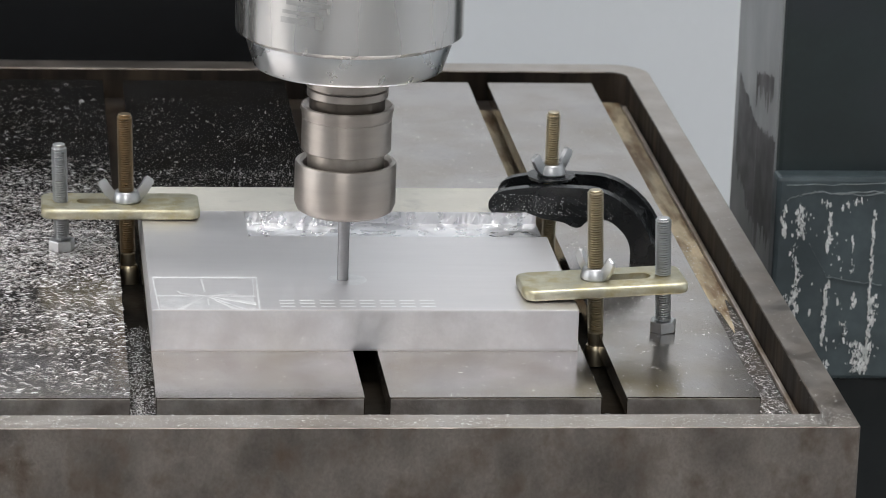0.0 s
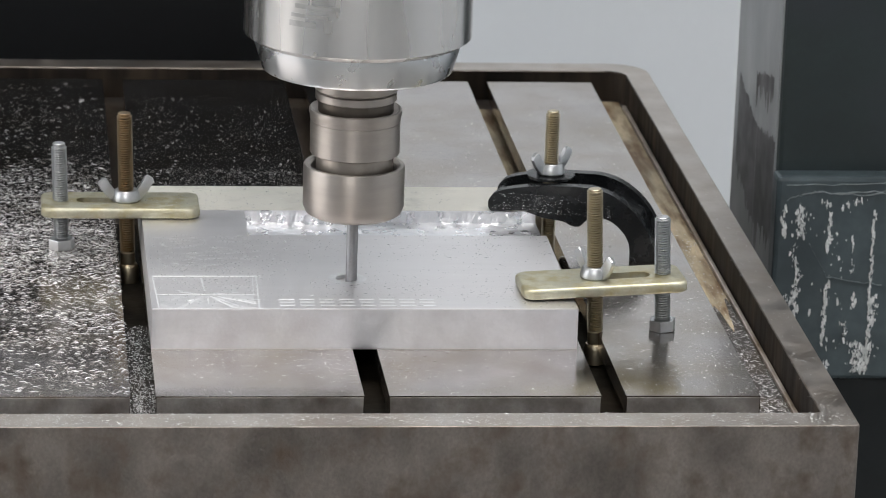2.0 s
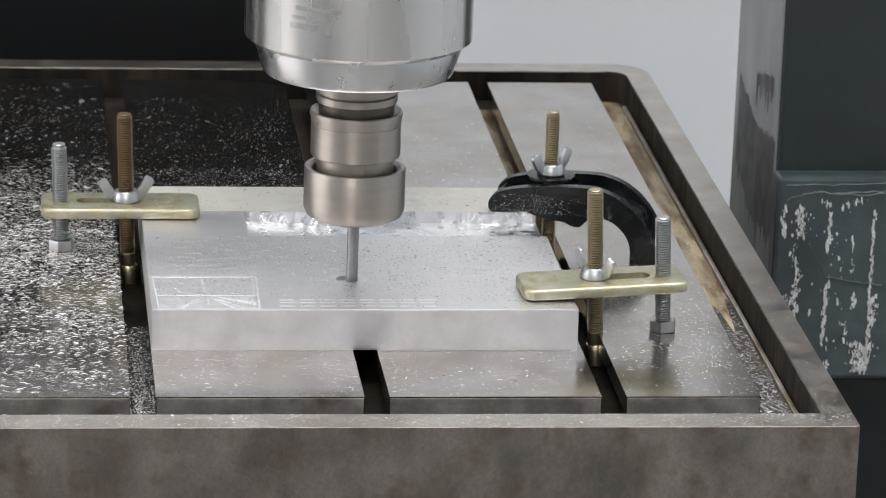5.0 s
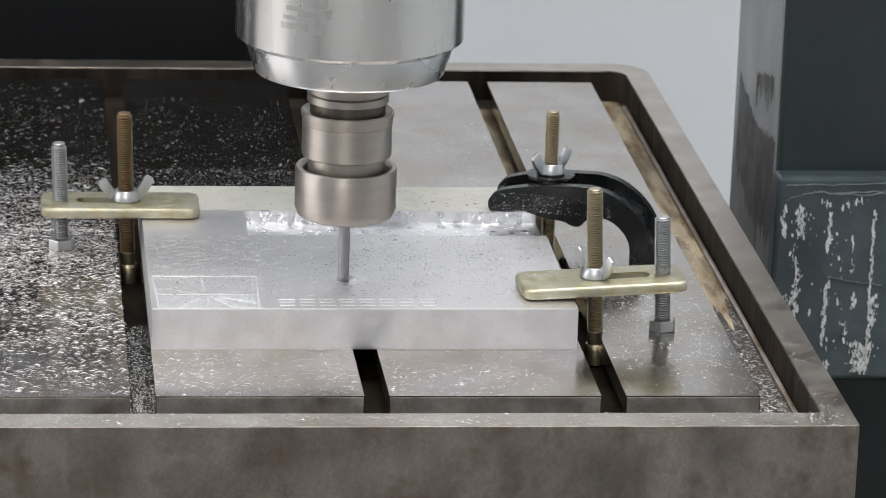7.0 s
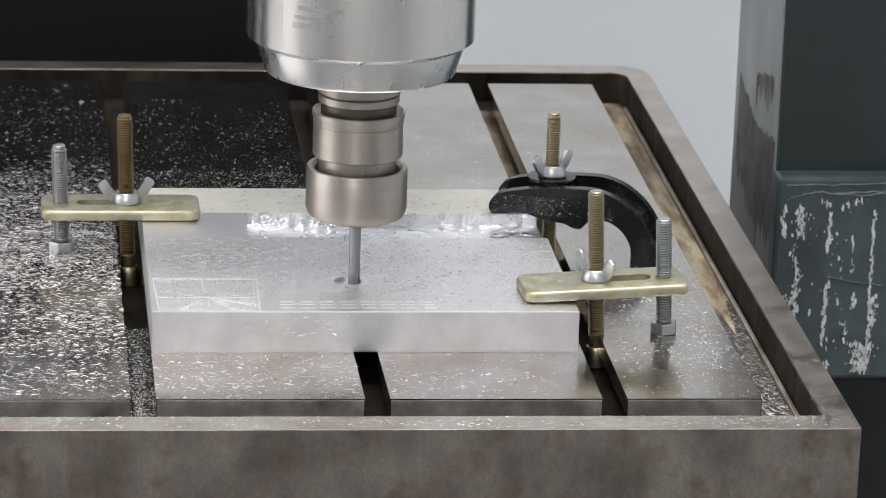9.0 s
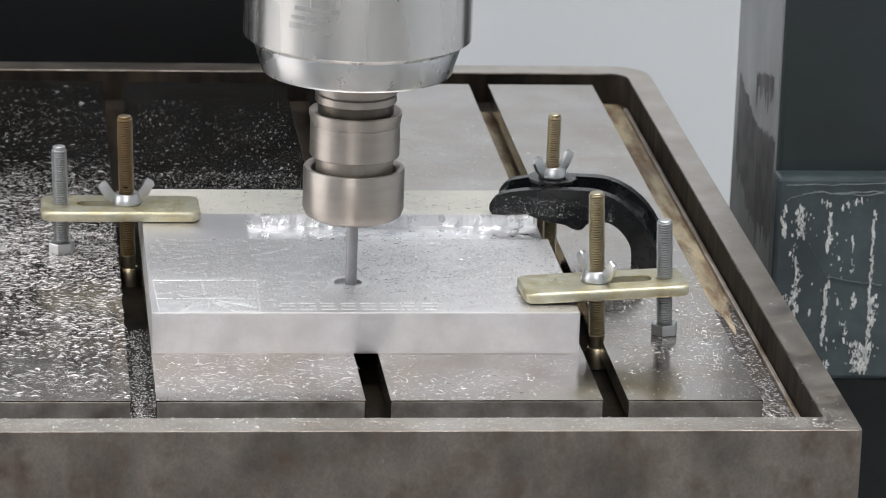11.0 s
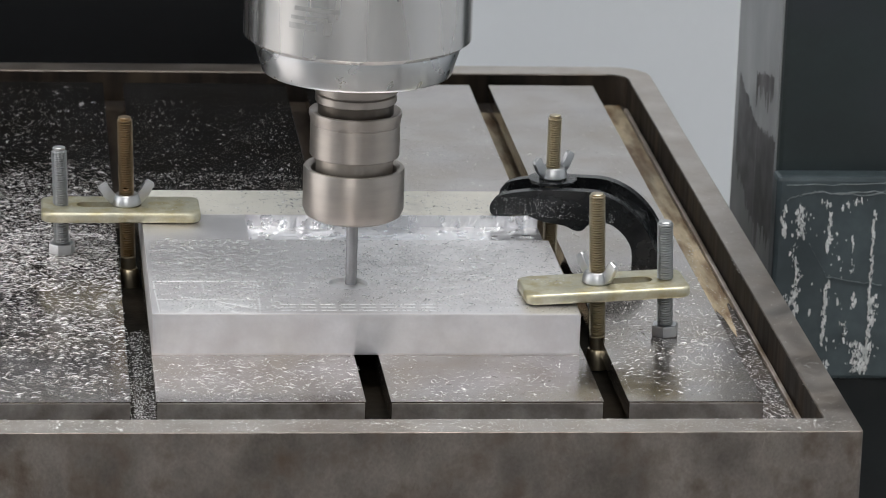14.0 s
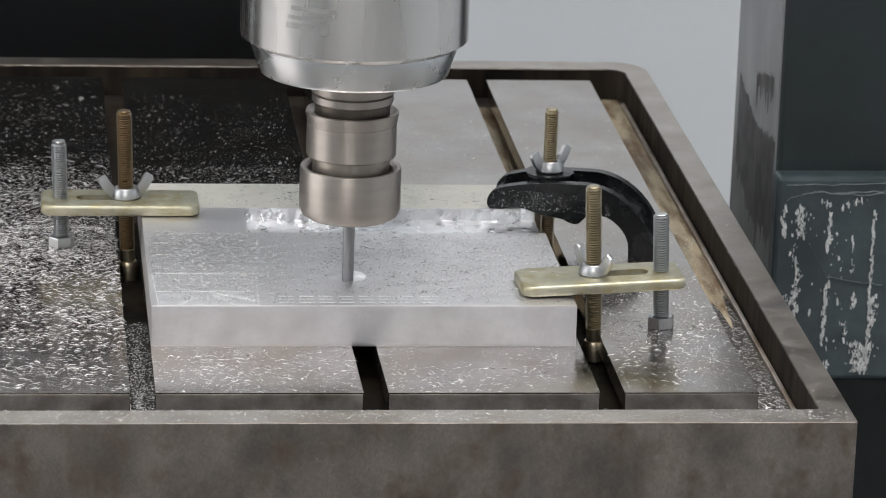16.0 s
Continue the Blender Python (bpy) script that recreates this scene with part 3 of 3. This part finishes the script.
def strap_clamp(name, x, y, turn, lift, stud_at, jack_at, slot, stud_top, jack_top, stud_mat, stud_lean, nut_turn, label):
    """x, y: the strap's middle; stud_at, jack_at: along the strap from its middle."""
    clamp = tagged(empty(name, x, y, BLOCK_Z), label, "clamp", "clamps on the table")
    tilt = pose(0, 0, 0.0002, 0, 0, turn) @ pose(0, 0, 0, 0, -lift, 0)
    half = 0.0402
    rise = half * math.sin(radians(abs(lift)))
    tilt = Matrix.Translation((0, 0, rise)) @ tilt
    part("strap", slotted_plate(2 * half, 0.032, 0.0055, slot[0], slot[1]), ZINC_YELLOW, clamp, "pale yellow zinc-plated slotted strap", smooth=True, m=tilt)
    foot = tilt @ Vector((stud_at, 0, 0.0055))
    lean = Matrix.Translation(foot) @ pose(0, 0, 0, 0, stud_lean, 0)
    stud = part("stud", thread(0.0040, -0.027, stud_top), stud_mat, clamp, "threaded stud in the T slot", smooth=False, m=lean)
    part("stud_shank", lathe([(0, -0.0335), (0.0038, -0.0335), (0.0038, -0.0275), (0.0032, -0.0268), (0, -0.0268)], 20), ZINC_BRASS, stud, smooth=True)
    part("stud_head", lathe([(0, -0.0435), (0.0056, -0.0435), (0.0056, -0.036), (0.0046, -0.0336), (0, -0.0336)], 20), ZINC_BRASS, stud, smooth=True)
    wing_nut(clamp, lean, ZINC_WHITE, nut_turn)
    j = tilt @ Vector((jack_at, 0, 0))
    jm = Matrix.Translation((j.x, j.y, -BLOCK_Z)) @ pose(0, 0, 0, 0, stud_lean, 0)
    jack = part("jack_bolt", thread(0.0040, 0.0055, jack_top), ZINC_WHITE, clamp, "silvery zinc hex bolt standing on its head", m=jm)
    part("bolt_head", prism(hex_outline(0.0068, 14), 0.0, 0.0056, 0.0005), ZINC_WHITE, jack)
    CARRIED.append(clamp)
    return clamp


strap_clamp("strap_clamp", -0.0107, 0.1650, 0.0, 0.0, 0.0031, -0.0295, (-0.0222, 0.0105), 0.0462, 0.0560, ZINC_BRONZE, -2.0, 8, "pale yellow strap clamp with bronze stud, beside thick chips")
strap_clamp("strap_clamp", 0.2183, 0.0295, 3.0, 2.3, -0.0030, 0.0314, (-0.010, 0.024), 0.0445, 0.0575, ZINC_BRASS, -2.5, -58, "pale yellow strap clamp, tilted, with wing nut and jack bolt")


def smooth_line(pts, n=4):
    """A smooth curve through the points."""
    out = []
    for i in range(len(pts) - 1):
        p0, p1, p2, p3 = (pts[max(0, min(len(pts) - 1, i + k))] for k in (-1, 0, 1, 2))
        for k in range(n):
            u = k / n
            out.append(tuple(0.5 * (2 * b + (c - a) * u + (2 * a - 5 * b + 4 * c - d) * u * u + (3 * b - a - 3 * c + d) * u ** 3) for a, b, c, d in zip(p0, p1, p2, p3)))
    return out + [pts[-1]]


def gooseneck_clamp():
    """A forked, arched clamp: two side cheeks joined at the nose, the shoulder and the foot."""
    clamp = tagged(empty("gooseneck_clamp", 0.2170, 0.1725, 0.0), "black painted arched clamp with wing nut, flecked with chips", "clamp", "clamps on the table")
    m = pose(0, 0, 0, 0, 0, -17)
    outer = [(-0.0335, 0.0203), (-0.0352, 0.0228), (-0.0345, 0.0272), (-0.030, 0.0312), (-0.021, 0.0338), (-0.008, 0.0358), (0.007, 0.0368), (0.021, 0.0366), (0.0335, 0.0318), (0.0440, 0.0225), (0.0505, 0.011), (0.0535, 0.0002)]
    inner = [(0.0395, 0.0002), (0.0390, 0.0085), (0.0350, 0.0155), (0.0275, 0.0208), (0.0185, 0.0212), (0.0130, 0.0162), (0.0085, 0.0162), (0.004, 0.0180), (-0.006, 0.0190), (-0.012, 0.0206), (-0.016, 0.0218), (-0.022, 0.0218), (-0.027, 0.0206)]
    outer, inner = smooth_line(outer), smooth_line(inner)
    bm = bmesh.new()
    ring = outer + inner
    k = len(ring)
    for y0, y1 in ((-0.0165, -0.0105), (0.0105, 0.0165)):
        a = [bm.verts.new((x, y0, z)) for x, z in ring]
        b = [bm.verts.new((x, y1, z)) for x, z in ring]
        bm.faces.new(a)
        bm.faces.new(b[::-1])
        for i in range(k):
            bm.faces.new((a[i], b[i], b[(i + 1) % k], a[(i + 1) % k]))
    bmesh.ops.bevel(bm, geom=[e for e in bm.edges if abs(e.verts[0].co.y - e.verts[1].co.y) < 1e-6 and len(e.link_faces) == 2 and e.calc_face_angle(0) > 1.0], offset=0.0017, segments=3, profile=0.5, affect="EDGES")
    part("arm", bm, BLACK_PAINT, clamp, "glossy black forked arm", smooth=True, m=m)
    bm = prism([(-0.0333, 0.0206), (-0.0345, 0.0232), (-0.0338, 0.0268), (-0.0292, 0.0308), (-0.0225, 0.0235)], -0.0106, 0.0106)
    part("nose", bm, BLACK_PAINT, clamp, m=m @ pose(0, 0, 0, 90, 0, 0))
    bm = prism([(0.0345, 0.0165), (0.0285, 0.0212), (0.027, 0.0310), (0.0425, 0.0215), (0.0520, 0.0006), (0.040, 0.0006), (0.0392, 0.0085)], -0.0106, 0.0106)
    part("web", bm, BLACK_PAINT, clamp, m=m @ pose(0, 0, 0, 90, 0, 0))
    stud_m = pose(-0.0053, 0.0035, 0.0)
    stud = part("stud", thread(0.0038, -0.008, 0.0715), ZINC_BRASS, clamp, "pale bronze threaded stud", m=stud_m)
    part("stud_head", lathe([(0, -0.018), (0.0056, -0.018), (0.0056, -0.011), (0.0046, -0.0081), (0, -0.0081)], 20), SHADED_SLOT_IRON, stud, smooth=True)
    part("washer", lathe([(0.0042, 0.0364), (0.0125, 0.0364), (0.0125, 0.0378), (0.0042, 0.0380), (0.0042, 0.0364)], 32), BLACK_PAINT, clamp, "black washer", smooth=True, m=stud_m)
    wing_nut(clamp, stud_m @ pose(0, 0, 0.0381), ZINC_WHITE, 38)
    # flecks of swarf stuck to the oily cheek
    bm = bmesh.new()
    rnd = random.Random(8)
    for _ in range(380):
        x = rnd.uniform(-0.033, 0.030) if rnd.random() < 0.6 else rnd.gauss(-0.012, 0.009)
        if x < -0.0335:
            continue
        z = 0.0218 + 0.0095 * rnd.random() ** 1.4
        y = -0.0167
        s = rnd.uniform(0.00006, 0.00020) * (1 + (rnd.random() < 0.1))
        a = rnd.uniform(0, 6.28)
        bm.faces.new([bm.verts.new((x + s * math.cos(a + q) * 1.4, y - 0.0002 * (q > 2), z + s * math.sin(a + q))) for q in (0, 2.1, 4.2)])
    tagged(part("chip_fleck", bm, CHIP, clamp, m=m), kind="stuff")
    CARRIED.append(clamp)


gooseneck_clamp()


# ---- spindle ----
def spindle():
    sp = tagged(empty("spindle", CUT_X, CUT_Y, 0.0), "polished steel milling spindle with collet nut and end mill", "spindle")
    part("housing", lathe([(0, 0.1425), (0.0495, 0.1425), (0.0505, 0.1428), (0.0545, 0.1455), (0.0545, 0.3600), (0.050, 0.3650), (0, 0.3650)], 160), SPINDLE_STEEL, sp, "satin steel spindle housing", smooth=True)
    part("nose_cap", lathe([(0, 0.1282), (0.0451, 0.1280), (0.0456, 0.1284), (0.0459, 0.1292), (0.0492, 0.1400), (0.0492, 0.1424), (0, 0.1424)], 160), NOSE_STEEL, sp, "polished conical nose cap", smooth=True)
    part("shaft", lathe([(0, 0.1126), (0.0190, 0.1126), (0.0196, 0.1131), (0.0196, 0.1164), (0.0190, 0.1167), (0.0178, 0.1167), (0.0178, 0.1176), (0.0196, 0.1176), (0.0202, 0.1181), (0.0202, 0.1281), (0, 0.1281)], 72),
         COLLET_STEEL, sp, smooth=True)
    part("collet_chuck", lathe([(0, 0.0860), (0.0212, 0.0860), (0.0217, 0.0866), (0.0217, 0.1018), (0.0214, 0.1021), (0.0214, 0.1024), (0.0218, 0.1027), (0.0219, 0.1046), (0.0225, 0.1062), (0.0223, 0.1080), (0.0214, 0.1084), (0.0196, 0.1070), (0.0190, 0.1067), (0, 0.1067)], 72), COLLET_STEEL, sp,
         "brushed nickel collet chuck", smooth=True)
    # recessed neck: the shadow in the groove is put into its dark steel colour
    part("upper_neck", lathe([(0, 0.1068), (0.0182, 0.1068), (0.0182, 0.1125), (0, 0.1125)], 72), SHADED_GROOVE_STEEL, sp, "groove above the chuck, coloured dark for its shadow", smooth=True)
    part("chuck_neck", lathe([(0, 0.064), (0.0186, 0.064), (0.0186, 0.0859), (0, 0.0859)], 72), NECK_STEEL, sp, "darker recessed neck", smooth=True)
    part("collet_nut", lathe([(0.0032, 0.0555), (0.0175, 0.0548), (0.0205, 0.0552), (0.0232, 0.0568), (0.0245, 0.0600), (0.0245, 0.0795), (0.0240, 0.0803), (0.0222, 0.0803), (0.0208, 0.0790), (0.0200, 0.066), (0.0032, 0.066), (0.0032, 0.0555)], 72),
         COLLET_STEEL, sp, "brushed nickel collet nut", smooth=True)
    # end mill with two helical flutes below a plain shank
    part("mill_shank", lathe([(0, 0.0396), (0.00265, 0.0396), (0.0028, 0.0412), (0.0028, 0.0650), (0, 0.0650)], 28), TOOL_STEEL, sp, smooth=True)
    bm = bmesh.new()
    rows = []
    n, k = 30, 24
    for i in range(n + 1):
        z = BLOCK_Z - 0.0002 + (0.0400 - BLOCK_Z) * i / n
        ring = []
        for q in range(k):
            a = 2 * math.pi * q / k
            r = 0.0028 * (0.965 + 0.035 * abs(math.cos(a)) ** 0.6)
            ring.append(bm.verts.new((r * math.cos(a + 330 * (z - BLOCK_Z)), r * math.sin(a + 330 * (z - BLOCK_Z)), z)))
        rows.append(ring)
    for a, b in zip(rows, rows[1:]):
        for q in range(k):
            bm.faces.new((a[q], a[(q + 1) % k], b[(q + 1) % k], b[q]))
    bm.faces.new(rows[0][::-1])
    bm.faces.new(rows[-1])
    part("end_mill", bm, TOOL_STEEL, sp, "grey carbide end mill", smooth=True)
    # unreadable print on the housing: plain bars
    for zz, a0, a1, h in ((0.1685, 232, 256, 0.0011), (0.1640, 230, 250, 0.0009), (0.1600, 229, 244, 0.0014), (0.1600, 248, 252, 0.0030)):
        bm = bmesh.new()
        ring = []
        for i in range(9):
            a = radians(a0 + (a1 - a0) * i / 8)
            ring.append([bm.verts.new((r * math.cos(a), r * math.sin(a), zz + s)) for r, s in ((0.05445, -h), (0.0546, -h), (0.0546, h), (0.05445, h))])
        for a, b in zip(ring, ring[1:]):
            for i in range(4):
                bm.faces.new((a[i], a[(i + 1) % 4], b[(i + 1) % 4], b[i]))
        bm.faces.new(ring[0])
        bm.faces.new(ring[-1][::-1])
        part("printed_bar", bm, ETCH_GREY, sp, "faded grey print")
    part("carriage", block(-0.07, 0.07, 0.045, 0.148, 0.22, 0.60, 0.004), GREEN_PAINT, sp, "dark green spindle carriage")
    return sp


SPINDLE = spindle()


# ---- swarf ----
def curl(bm, x, y, z, s, rnd, lie=0.5):
    """One curled chip: a bent narrow strip of four facets."""
    a = rnd.uniform(0, 2 * math.pi) if lie is None else rnd.gauss(0, lie) + (math.pi if rnd.random() < 0.5 else 0)
    w = s * rnd.uniform(0.045, 0.1)
    arch = s * rnd.uniform(0.0, 0.2)
    tip = rnd.uniform(-0.55, 0.55)
    bow = rnd.gauss(0, 0.16) * s
    prev = None
    n = 3
    ca, sa = math.cos(a), math.sin(a)
    for i in range(n + 1):
        u = i / n - 0.5
        px, py = u * s, bow * (0.25 - u * u) * 2
        h = arch * (0.25 - u * u) * 4 + 0.0001
        wt = w * (1 - 1.2 * u * u)
        pts = []
        for k in (-1, 1):
            qx, qy = px, py + k * wt
            pts.append(bm.verts.new((x + qx * ca - qy * sa, y + qx * sa + qy * ca, z + max(0.0001, h + k * tip * wt))))
        if prev:
            bm.faces.new((prev[0], pts[0], pts[1], prev[1]))
        prev = pts


def in_slot(x):
    return any(abs(x - s) < SLOT_W for s in SLOTS)


def on_bed(x, y):
    if -0.001 < x < 0.205 and -0.001 < y < 0.213:
        return None
    if y < -0.0685 or y > 0.512 or x > 0.2805 or x < -0.33:
        if -0.0925 < y < 0.54 and x < 0.302:
            return -0.0186
        return 0.0
    return -0.0186 if in_slot(x) else 0.0


def swarf():
    rnd = random.Random(21)
    bm = bmesh.new()
    n = 0
    while n < 15500:  # left of the block, thickest beside the strap
        x, y = rnd.uniform(-0.12, -0.001), rnd.uniform(-0.066, 0.50)
        d = (1.0 if 0.1 < y < 0.2 else (0.4 if y < 0 else (0.62 if y < 0.1 else max(0.02, 0.8 - (y - 0.2) * 5.5)))) * (0.65 if x < -0.05 and y < 0.17 else 1.0)
        if rnd.random() > d * (0.45 + 0.9 * max(0, noise.noise((x * 40, y * 40, 1.7)) + 0.35)):
            continue
        z = on_bed(x, y)
        if z is None:
            continue
        curl(bm, x, y, z, 0.0007 + 0.0026 * rnd.random() ** 1.5, rnd, 0.45)
        n += 1
    for _ in range(3600):  # heaped round the foot of the jack bolt
        x, y = rnd.uniform(-0.13, -0.0125), rnd.gauss(0.150, 0.028)
        curl(bm, x, y, 0.0, 0.0007 + 0.0026 * rnd.random() ** 1.5, rnd, 0.7)
    n = 0
    while n < 4200:  # fine specks over the dark back of the bed
        x, y = rnd.uniform(-0.13, 0.278), 0.17 + 0.30 * rnd.random() ** 2.8
        if on_bed(x, y) != 0.0 or rnd.random() > (1.0 if x < 0.09 else 0.22) * (0.25 + 1.4 * max(0, noise.noise((x * 25, y * 18, 5.2)) + 0.2)):
            continue
        curl(bm, x, y, 0.0, rnd.uniform(0.0005, 0.0017), rnd, None)
        n += 1
    n = 0
    while n < 6000:  # a fine haze of specks behind the block
        x, y = rnd.uniform(-0.13, 0.09), 0.185 + 0.13 * rnd.random() ** 1.3
        if on_bed(x, y) == 0.0:
            curl(bm, x, y, 0.0, rnd.uniform(0.0004, 0.0014), rnd, 0.7)
            n += 1
    for _ in range(1900):  # packed into the slot beside the block
        x, y = rnd.gauss(-0.006, 0.0035), -0.09 + 0.15 * rnd.random() ** 1.3
        curl(bm, max(-0.0115, min(-0.0005, x)), y, -0.006 - rnd.uniform(0, 0.006), rnd.uniform(0.0006, 0.0016), rnd, None)
    for _ in range(340):  # caught along the foot of the block
        x = rnd.uniform(0.0, 0.2)
        if not in_slot(x):
            curl(bm, x, -0.0007 - 0.002 * rnd.random() ** 3, 0.0, rnd.uniform(0.0004, 0.0012), rnd, 0.5)
    tagged(part("table_swarf", bm, CHIP), "bright aluminium chips strewn thickly on the table", "metal chips", kind="stuff")
    CARRIED.append(bpy.data.objects["table_swarf"])
    bm = bmesh.new()
    for _ in range(3400):  # right gutter
        y = -0.09 + 0.36 * rnd.random() ** 1.7
        curl(bm, rnd.uniform(0.2815, 0.3015), y, -0.0185, rnd.uniform(0.0008, 0.0024), rnd, None)
    for _ in range(4600):  # front rim
        curl(bm, rnd.uniform(-0.12, 0.318), rnd.uniform(-0.110, -0.093), 0.0, 0.0005 + 0.0014 * rnd.random() ** 2, rnd, 0.7)
    for _ in range(170):  # right rim
        curl(bm, rnd.uniform(0.303, 0.317), rnd.uniform(-0.1, 0.3), 0.0, rnd.uniform(0.0006, 0.002), rnd, None)
    n = 0
    while n < 1100:  # thin scatter on the bed in front, behind and beside the block
        x, y = rnd.uniform(0.0, 0.28), rnd.uniform(-0.066, 0.42)
        z = on_bed(x, y)
        if z != 0.0 or rnd.random() > (1.0 if y < 0.12 and x > 0.2 else 0.35):
            continue
        curl(bm, x, y, 0.0, rnd.uniform(0.0006, 0.002), rnd, 0.8)
        n += 1
    for _ in range(130):  # a few on the straps and on the cream back strip
        kind = rnd.random()
        if kind < 0.3:
            curl(bm, rnd.uniform(-0.048, 0.027), rnd.uniform(0.151, 0.179), BLOCK_Z + 0.0057, rnd.uniform(0.0003, 0.0010), rnd, None)
        else:
            curl(bm, rnd.uniform(0.03, 0.195), rnd.uniform(0.170, 0.209), BLOCK_Z + 0.0002, rnd.uniform(0.0003, 0.0013), rnd, None)
    tagged(part("gutter_swarf", bm, CHIP), "scattered aluminium chips in the gutter and on the rim", "metal chips", kind="stuff")
    CARRIED.append(bpy.data.objects["gutter_swarf"])


swarf()

# chips that the cutter throws off: each flight is a small handful that lands and stays
THROWN = []


def thrown_chips():
    rnd = random.Random(77)
    spots = []
    for k in range(150):
        where = (k * 0.618034) % 1
        if k % 10 == 4:
            spots.append((rnd.uniform(-0.11, -0.03), rnd.uniform(-0.03, 0.21), 0.0, 0.035, 40))
        elif k % 10 == 8:
            spots.append((rnd.uniform(-0.08, 0.08), rnd.uniform(0.23, 0.30), 0.0, 0.04, 45))
        elif where < 0.50:
            spots.append((rnd.uniform(0.008, 0.196), rnd.uniform(0.006, 0.116), BLOCK_Z, 0.034, 110))
        elif where < 0.57:
            spots.append((rnd.uniform(0.030, 0.170), rnd.uniform(0.180, 0.200), BLOCK_Z, 0.03, 70))
        elif where < 0.74:
            spots.append((rnd.uniform(0.006, 0.20), rnd.uniform(-0.060, -0.008), 0.0, 0.03, 120))
        elif where < 0.92:
            spots.append((rnd.uniform(0.226, 0.272), rnd.uniform(-0.06, 0.15), 0.0, 0.03, 120))
        elif where < 0.935:
            spots.append((rnd.uniform(-0.02, 0.015), 0.165, BLOCK_Z + 0.0059, 0.013, 22))
        elif where < 0.955:
            spots.append((rnd.uniform(0.192, 0.200), rnd.uniform(0.024, 0.034), BLOCK_Z + 0.0085, 0.011, 26))
        else:
            spots.append((rnd.uniform(0.0, 0.10), rnd.uniform(0.225, 0.275), 0.0, 0.03, 60) if k % 2 else (rnd.uniform(0.10, 0.26), rnd.uniform(0.24, 0.42), 0.0, 0.035, 85))
    for k, (x, y, z, spread, count) in enumerate(spots):
        late = k / len(spots)
        bm = bmesh.new()
        for _ in range(int(count * (2.1 if z else 1.15))):
            r, a = spread * math.sqrt(rnd.random()), rnd.uniform(0, 6.28)
            px, py = x + r * math.cos(a), y + r * math.sin(a)
            if z == 0.0 and on_bed(px, py) != 0.0:
                continue
            if z == BLOCK_Z and (math.hypot(px - CUT_X, py - CUT_Y) < CUT_R + 0.001 or not 0.002 < px < 0.2015 or not (0.002 < py < 0.1215 or 0.168 < py < 0.210)):
                continue
            curl(bm, px - x, py - y, 0.0003 if z == BLOCK_Z else 0.0, (0.0007 + (0.0012 + 0.0024 * late) * rnd.random() ** 1.4) if z else 0.0006 + (0.0010 + 0.0018 * late) * rnd.random() ** 1.6, rnd, 0.9)
        ob = tagged(part("thrown_chips", bm, FRESH_CHIP if z else CHIP), "handful of bright aluminium chips thrown off by the cutter", "metal chips", kind="stuff")
        THROWN.append((ob, x, y, z, 0.3 + 12.6 * late ** 1.5))


thrown_chips()


# ---- movement ----
# the cutter goes round in circles: seconds, radius in mm, angle in degrees (unwound)
CIRCLE = (0.0, 2.35, 182, 0.5, 2.2, 618, 1.0, 2.7, 1098, 1.5, 2.5, 1600, 2.0, 2.7, 2112, 2.5, 2.7, 2601, 3.0, 2.4, 3131, 3.5, 2.4, 3598, 4.0, 2.2, 4041,
          6.5, 2.6, 6478, 7.0, 2.9, 7064, 7.5, 3.6, 7610, 8.0, 3.6, 8155, 8.5, 3.2, 8453, 9.0, 3.8, 9033, 11.5, 4.7, 11326, 12.0, 5.1, 11773, 12.5, 5.2, 12170,
          13.0, 5.1, 12599, 13.5, 6.0, 12980, 14.0, 6.3, 13394, 14.5, 6.6, 13762, 15.0, 6.4, 14149, 15.5, 6.4, 14519, 16.0, 6.7, 15031)


def orbit(t):
    """Cutter offset across, table offset ahead, in metres."""
    i = 0
    while i + 5 < len(CIRCLE) and CIRCLE[i + 3] < t:
        i += 3
    t0, r0, a0, t1, r1, a1 = CIRCLE[i:i + 6]
    u = (t - t0) / (t1 - t0)
    r, a = (r0 + (r1 - r0) * u) / 1000, radians(a0 + (a1 - a0) * u)
    return r * math.cos(a), -r * math.sin(a)


def sink(t, t0, t1, depth):
    return -depth * min(1, max(0, (t - t0) / (t1 - t0)))


def motions():
    steps = [round(i / 15, 4) for i in range(241)]
    for ob in CARRIED:
        base = ob.matrix_basis.copy()
        walk(ob, [(t, Matrix.Translation((0, orbit(t)[1], 0)) @ base) for t in steps])
    base = SPINDLE.matrix_basis.copy()
    walk(SPINDLE, [(t, Matrix.Translation((orbit(t)[0], 0, sink(t, 0, 3.4, 0.0026))) @ base) for t in steps])
    for ring, (t0, t1) in zip(RINGS, ((0.0, 3.4), (6.4, 8.6), (11.3, 13.8))):
        base = ring.matrix_basis.copy()
        walk(ring, [(t, Matrix.Translation((0, 0, sink(t, t0, t1, 0.0021))) @ base) for t in (0.0, t0 + 0.001, t1, 16.0)] if t0 > 0 else
             [(t, Matrix.Translation((0, 0, sink(t, t0, t1, 0.0021))) @ base) for t in (0.0, t1, 16.0)])
    # chips wait in the uncut metal, fly off in an arc and settle
    for ob, x, y, z, t0 in THROWN:
        rows = []
        for t in steps:
            u = min(1, max(0, (t - t0) / 0.22))
            px, py = CUT_X + (x - CUT_X) * u, CUT_Y + (y - CUT_Y) * u
            pz = 0.009 + (z - 0.009) * u + 0.06 * u * (1 - u)
            rows.append((t, pose(px, py + orbit(t)[1], pz)))
        walk(ob, rows)


motions()
